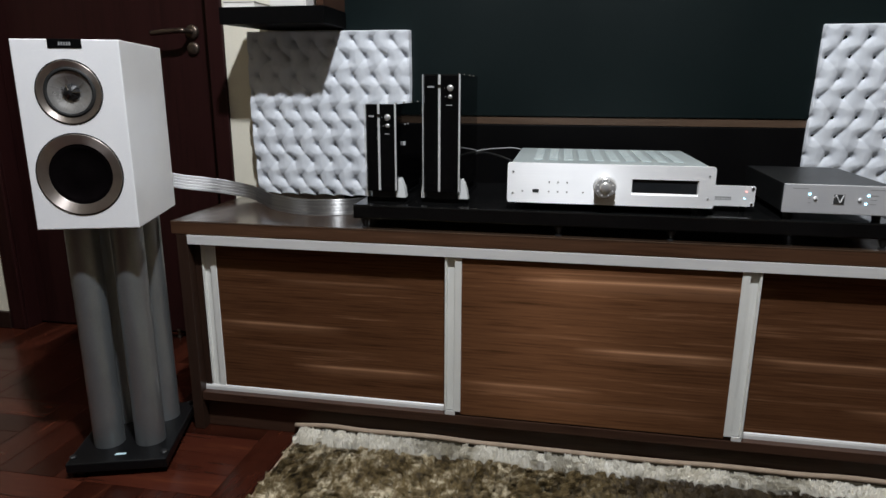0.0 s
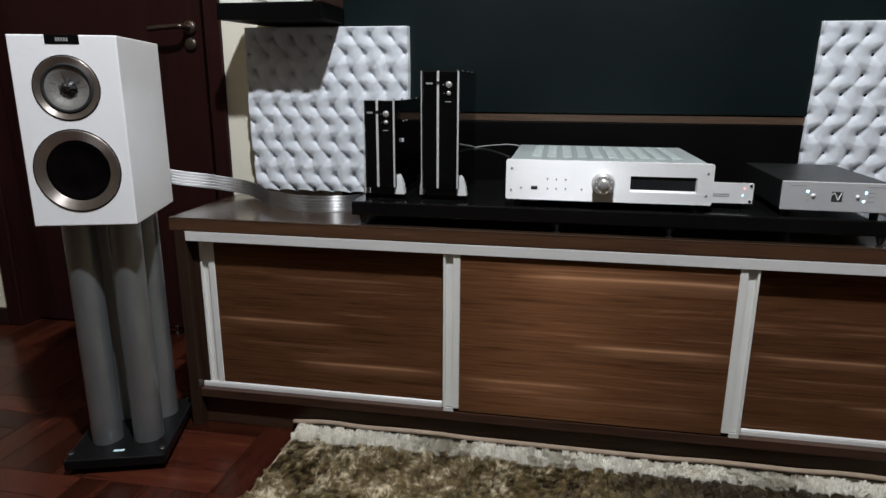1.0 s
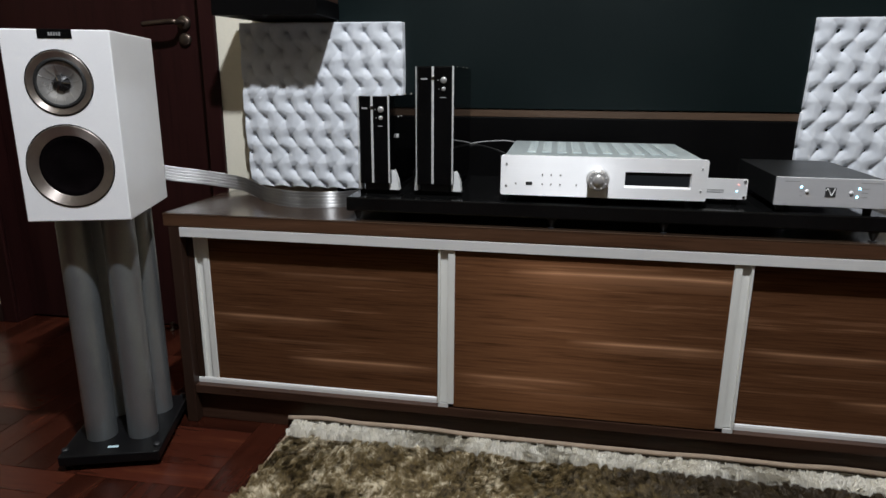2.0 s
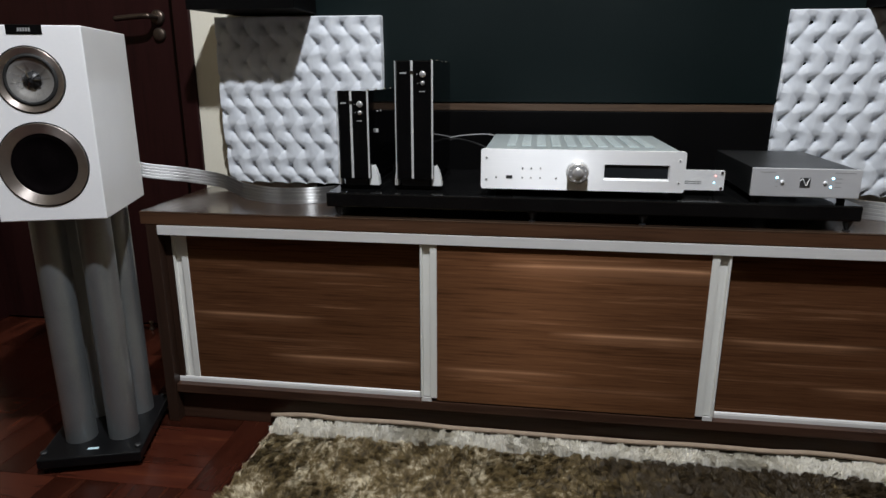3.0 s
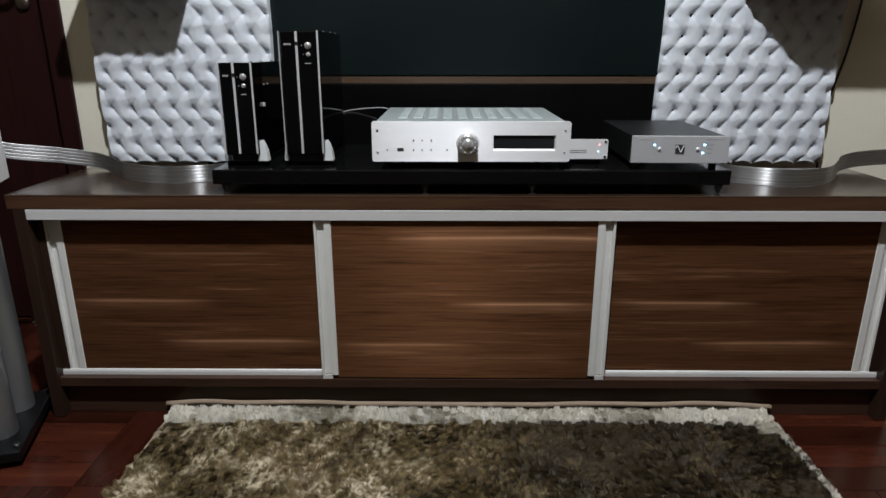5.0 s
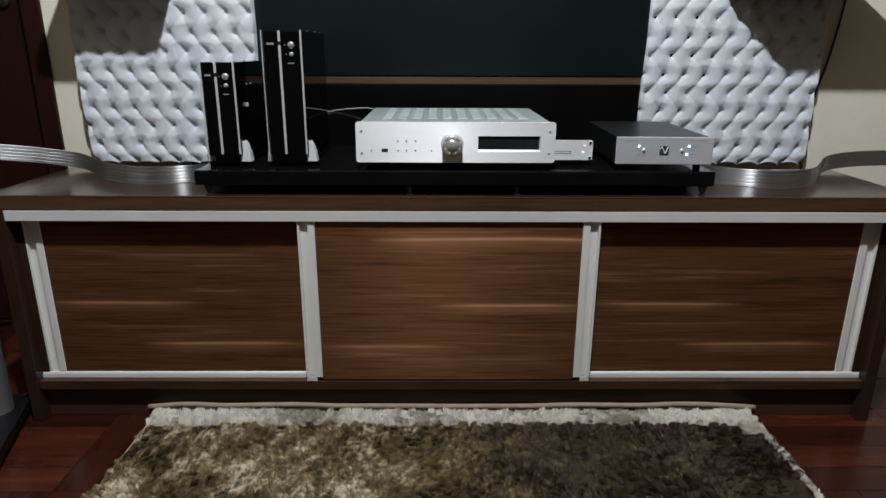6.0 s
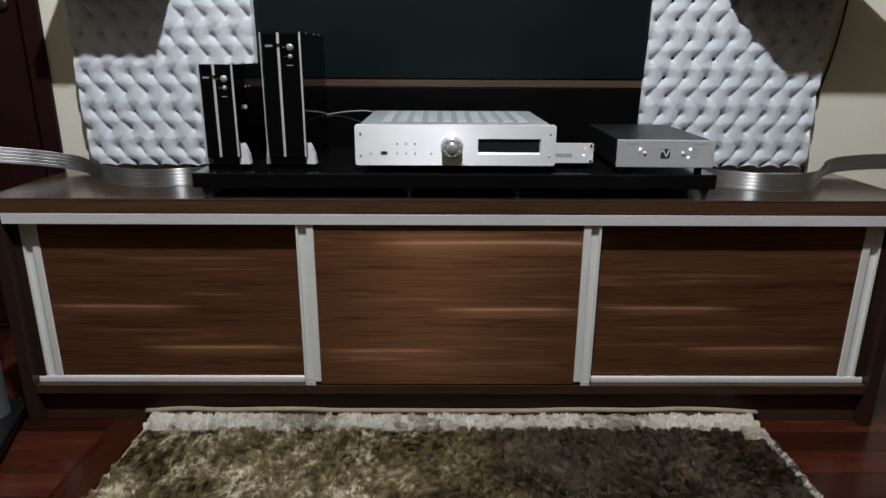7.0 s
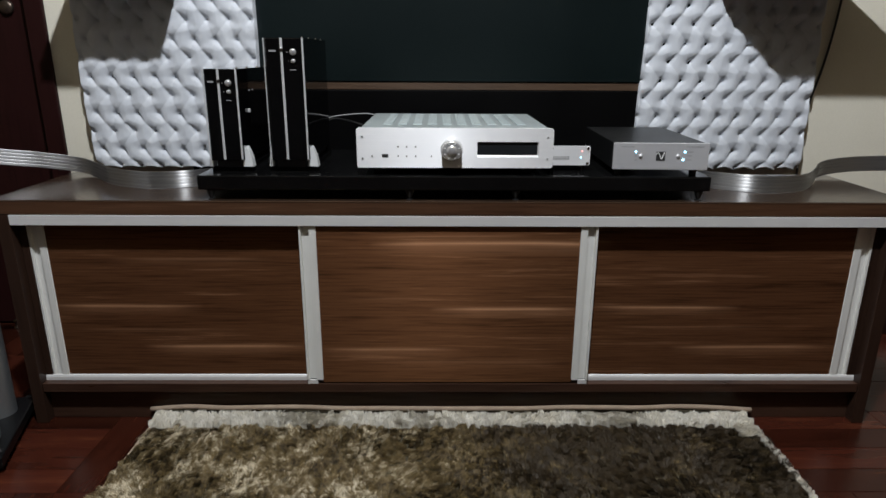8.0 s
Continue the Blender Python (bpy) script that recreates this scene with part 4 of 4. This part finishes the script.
ribbon([(-1.02, 0.16, 0.640), (-0.955, 0.20, 0.612), (-0.86, 0.255, 0.592), (-0.775, 0.285, 0.574), (-0.715, 0.245, TOPZ), (-0.64, 0.165, TOPZ), (-0.53, 0.112, TOPZ), (-0.43, 0.130, TOPZ), (-0.36, 0.20, TOPZ), (-0.30, 0.29, TOPZ)], "flat silvery ribbon speaker cable looping over the cabinet")
ribbon([(0.70, 0.29, TOPZ), (0.80, 0.20, TOPZ), (0.88, 0.125, TOPZ), (0.975, 0.078, TOPZ), (1.08, 0.112, TOPZ), (1.155, 0.20, TOPZ), (1.205, 0.268, 0.571), (1.275, 0.300, 0.578), (1.40, 0.31, 0.583), (1.70, 0.22, 0.60), (1.95, 0.10, 0.60), (2.2, 0.05, 0.40), (2.32, 0.04, 0.003)], "flat silvery ribbon speaker cable leaving the cabinet")

# ---- loose cables ----
wire = thing("power_cable", pose(0, 0, 0), "thin black cable hanging down the cream wall", "cable")
part("jacket", tube([(1.350, 0.524, 1.45), (1.345, 0.524, 1.20), (1.335, 0.522, 1.00), (1.318, 0.523, 0.86), (1.296, 0.522, 0.76), (1.288, 0.521, 0.68), (1.292, 0.521, 0.5), (1.29, 0.509, 0.12), (1.24, 0.46, 0.006), (1.05, 0.45, 0.005)], 0.0034), M_CABLE, wire)
lead = thing("signal_cable", pose(0, 0, 0), "pale thin signal cable behind the amplifier", "cable")
part("jacket", tube([(-0.150, 0.330, 0.700), (-0.120, 0.36, 0.716), (-0.06, 0.40, 0.722), (0.0, 0.41, 0.720), (0.05, 0.402, 0.69), (0.07, 0.396, 0.67)], 0.0016), M_GREYPRINT, lead)
lead = thing("signal_cable", pose(0, 0, 0), "black signal cable behind the amplifier", "cable")
part("jacket", tube([(-0.145, 0.330, 0.69), (-0.11, 0.37, 0.712), (-0.05, 0.42, 0.695), (0.02, 0.43, 0.665), (0.08, 0.398, 0.66)], 0.0032), M_CABLE, lead)

# ---- rug ----
RX0, RX1, RY0, RY1 = -0.521, 0.960, -1.75, -0.012
rug = thing("shag_rug", pose(0, 0, 0), "olive-brown silky shag rug with a beige bound edge", "rug")
part("backing", box((RX0, RY0, 0.0005), (RX1, RY1, 0.008), 0.002), M_BACKING, rug)
part("edge_tape", box((RX0 - 0.008, RY1 + 0.003, 0.001), (RX1 + 0.006, RY1 + 0.009, 0.027), 0.002, 2), M_BACKING, rug, "dark rolled tape")
rope = [(RX0 - 0.016 + (RX1 - RX0 + 0.030) * k / 16, RY1 + 0.006 + 0.002 * math.sin(1.9 * k), 0.0315 + 0.0022 * math.sin(0.55 * k + 0.4) + 0.0012 * math.sin(2.3 * k) - (0.004 if k in (0, 16) else 0.0)) for k in range(17)]
part("edge_binding", tube(rope, 0.0062, 10, 6), M_HEM, rug, "beige woven binding", True)
for x in (RX0, RX1):
    part("side_binding", box((x - 0.004, RY0, 0.0008), (x + 0.004, RY1 - 0.003, 0.010), 0.002), M_HEM, rug)


def pile(name, material, count, xs, ys, length, width, back=0.0, seed=1, label=""):
    """Tufts of silky yarn: thin bent blades that lean together in patches."""
    rng = np.random.default_rng(seed)
    x, y = rng.uniform(*xs, count), rng.uniform(*ys, count)
    # Tufts gather in small clumps that share a lean; slow patches of pile are brushed flat.
    cell = 0.016
    ci, cj = np.floor(x / cell).astype(int), np.floor(y / cell).astype(int)
    mixed = (ci * 73856093) ^ (cj * 19349663)
    ra, rb, rc = [((mixed * k) % 9973) / 9973.0 for k in (31, 57, 91)]
    slow = np.array([noise.noise((a * 6, b * 6, seed)) for a, b in zip(x, y)])
    turn = np.array([noise.noise((a * 4 + 9, b * 4, seed + 3)) for a, b in zip(x, y)]) * 4.0 + ra * 2.6 + rng.normal(0, 0.30, count)
    loose = 1.0 if name == "pile" else 0.2
    lean = np.clip(loose * (0.95 + 0.8 * slow + 0.7 * (rb - 0.5)) + rng.normal(0, 0.12, count), 0.05, 1.5)
    high = length * rng.uniform(0.75, 1.05, count) * (0.75 + 0.4 * rc)
    pull_in = 0.55 if name == "pile" else 0.12
    dx = np.cos(turn) * lean * high * 0.8 + pull_in * ((ci + 0.5) * cell - x)
    dy = np.sin(turn) * lean * high * 0.8 + back * high + pull_in * ((cj + 0.5) * cell - y)
    rise = high * np.sqrt(np.clip(1.0 - 0.36 * lean ** 2, 0.15, 1))
    face = rng.uniform(0, math.pi, count)
    wx, wy = np.cos(face) * width, np.sin(face) * width
    base = np.full(count, 0.006)
    verts = np.stack([
        np.stack([x - wx, y - wy, base], 1), np.stack([x + wx, y + wy, base], 1),
        np.stack([x + 0.35 * dx + wx, y + 0.35 * dy + wy, base + 0.62 * rise], 1), np.stack([x + 0.35 * dx - wx, y + 0.35 * dy - wy, base + 0.62 * rise], 1),
        np.stack([x + dx + 0.3 * wx, y + dy + 0.3 * wy, base + 0.92 * rise], 1), np.stack([x + dx - 0.3 * wx, y + dy - 0.3 * wy, base + 0.92 * rise], 1)], 1).reshape(-1, 3)
    first = (np.arange(count) * 6)[:, None]
    faces = np.concatenate([first + np.array([[0, 1, 2, 3]]), first + np.array([[3, 2, 4, 5]])])
    me = bpy.data.meshes.new(name)
    me.from_pydata(verts.tolist(), [], faces.tolist())
    me.materials.append(material)
    ob = new(name, me)
    ob.parent = rug
    return tagged(ob, label, kind="stuff")


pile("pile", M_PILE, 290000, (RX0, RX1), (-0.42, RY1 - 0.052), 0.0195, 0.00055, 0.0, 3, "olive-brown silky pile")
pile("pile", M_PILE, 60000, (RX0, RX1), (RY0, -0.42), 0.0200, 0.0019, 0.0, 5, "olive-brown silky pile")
pile("edge_pile", M_PILESHEEN, 66000, (RX0, RX1 - 0.004), (RY1 - 0.050, RY1 - 0.002), 0.0250, 0.0016, -0.10, 7, "brushed edge pile with its sheen painted pale")
pile("edge_pile", M_PILESHEEN, 9000, (RX1 - 0.012, RX1 + 0.003), (RY0, RY1 - 0.05), 0.0170, 0.0010, -0.1, 8, "brushed side edge pile with its sheen painted pale")
pile("edge_pile", M_PILESHEEN, 2600, (RX1 - 0.055, RX1 - 0.006), (RY1 - 0.100, RY1 - 0.048), 0.0215, 0.0011, -0.3, 9, "brushed corner pile with its sheen painted pale")

# ---- ceiling lamp ----
lamp = thing("ceiling_lamp", pose(LAMP[0], LAMP[1], 0), "round ceiling lamp with a frosted globe", "lamp")
part("canopy", lathe([(0, CEIL_Z - 0.001), (0.06, CEIL_Z - 0.001), (0.058, CEIL_Z - 0.02), (0.012, CEIL_Z - 0.03), (0.012, LAMP[2] + 0.085), (0, LAMP[2] + 0.085)], "z", 32), M_PAPER, lamp, "white canopy", True)
# Unseen dish, added to block the lamp's light from the ceiling.
part("dish", lathe([(0, LAMP[2] + 0.088), (0.05, LAMP[2] + 0.086), (0.24, LAMP[2] + 0.045), (0.242, LAMP[2] + 0.041), (0.05, LAMP[2] + 0.080), (0, LAMP[2] + 0.082)], "z", 48), M_BLACKMETAL, lamp, "shallow dark metal dish added to keep light off the ceiling", True)
globe = part("globe", lathe([(0, LAMP[2] + 0.075)] + [(0.072 * math.sin(radians(a)), LAMP[2] + 0.072 * math.cos(radians(a))) for a in range(15, 180, 15)] + [(0, LAMP[2] - 0.072)], "z", 32), M_BULB, lamp, "frosted glowing globe", True)
globe.visible_shadow = False

# ---- parquet blocks ----
def parquet():
    bl, bw, gap = 0.32, 0.08, 0.0012
    bm = box((0, 0, 0), (1, 1, 1))
    for v in bm.verts:
        v.co = Vector((gap / 2 + v.co.x * (bl - gap), gap / 2 + v.co.y * (bw - gap), -0.006 + 0.006 * v.co.z))
    bmesh.ops.bevel(bm, geom=[e for e in bm.edges if all(v.co.z > -0.001 for v in e.verts)], offset=0.0006, segments=1, affect="EDGES")
    me = bpy.data.meshes.new("plank")
    bm.to_mesh(me)
    bm.free()
    me.materials.append(M_PARQUET)
    rng = random.Random(4)
    n = 4
    verts, faces = [], []
    for i in range(-9, 11):
        for j in range(-14, 3):
            # Basket squares of four blocks, turned about from square to square.
            sx, sy = i * bl + 0.02, j * bl + 0.03
            if not (X0 - 0.1 < sx < X1 - bl + 0.1 and Y0 - 0.1 < sy < 0.36):
                continue
            near = -2.3 < sx < 2.2 and -0.95 < sy
            for k in range(n):
                if (i + j) % 2:
                    m = pose(sx + (k + 1) * bw, sy, rng.uniform(-0.0004, 0), 0, 0, 90)
                else:
                    m = pose(sx, sy + k * bw, rng.uniform(-0.0004, 0))
                if near:
                    ob = new("plank", me)
                    ob.matrix_world = m
                    ob.parent = floor
                else:
                    first = len(verts)
                    verts += [tuple(m @ v.co) for v in me.vertices]
                    faces += [[first + q for q in p.vertices] for p in me.polygons]
    rest = bpy.data.meshes.new("far_parquet")
    rest.from_pydata(verts, [], faces)
    rest.materials.append(M_PARQUET)
    ob = new("far_parquet", rest)
    ob.parent = floor
    tagged(ob, "reddish cherry parquet blocks further off", kind="stuff")


parquet()
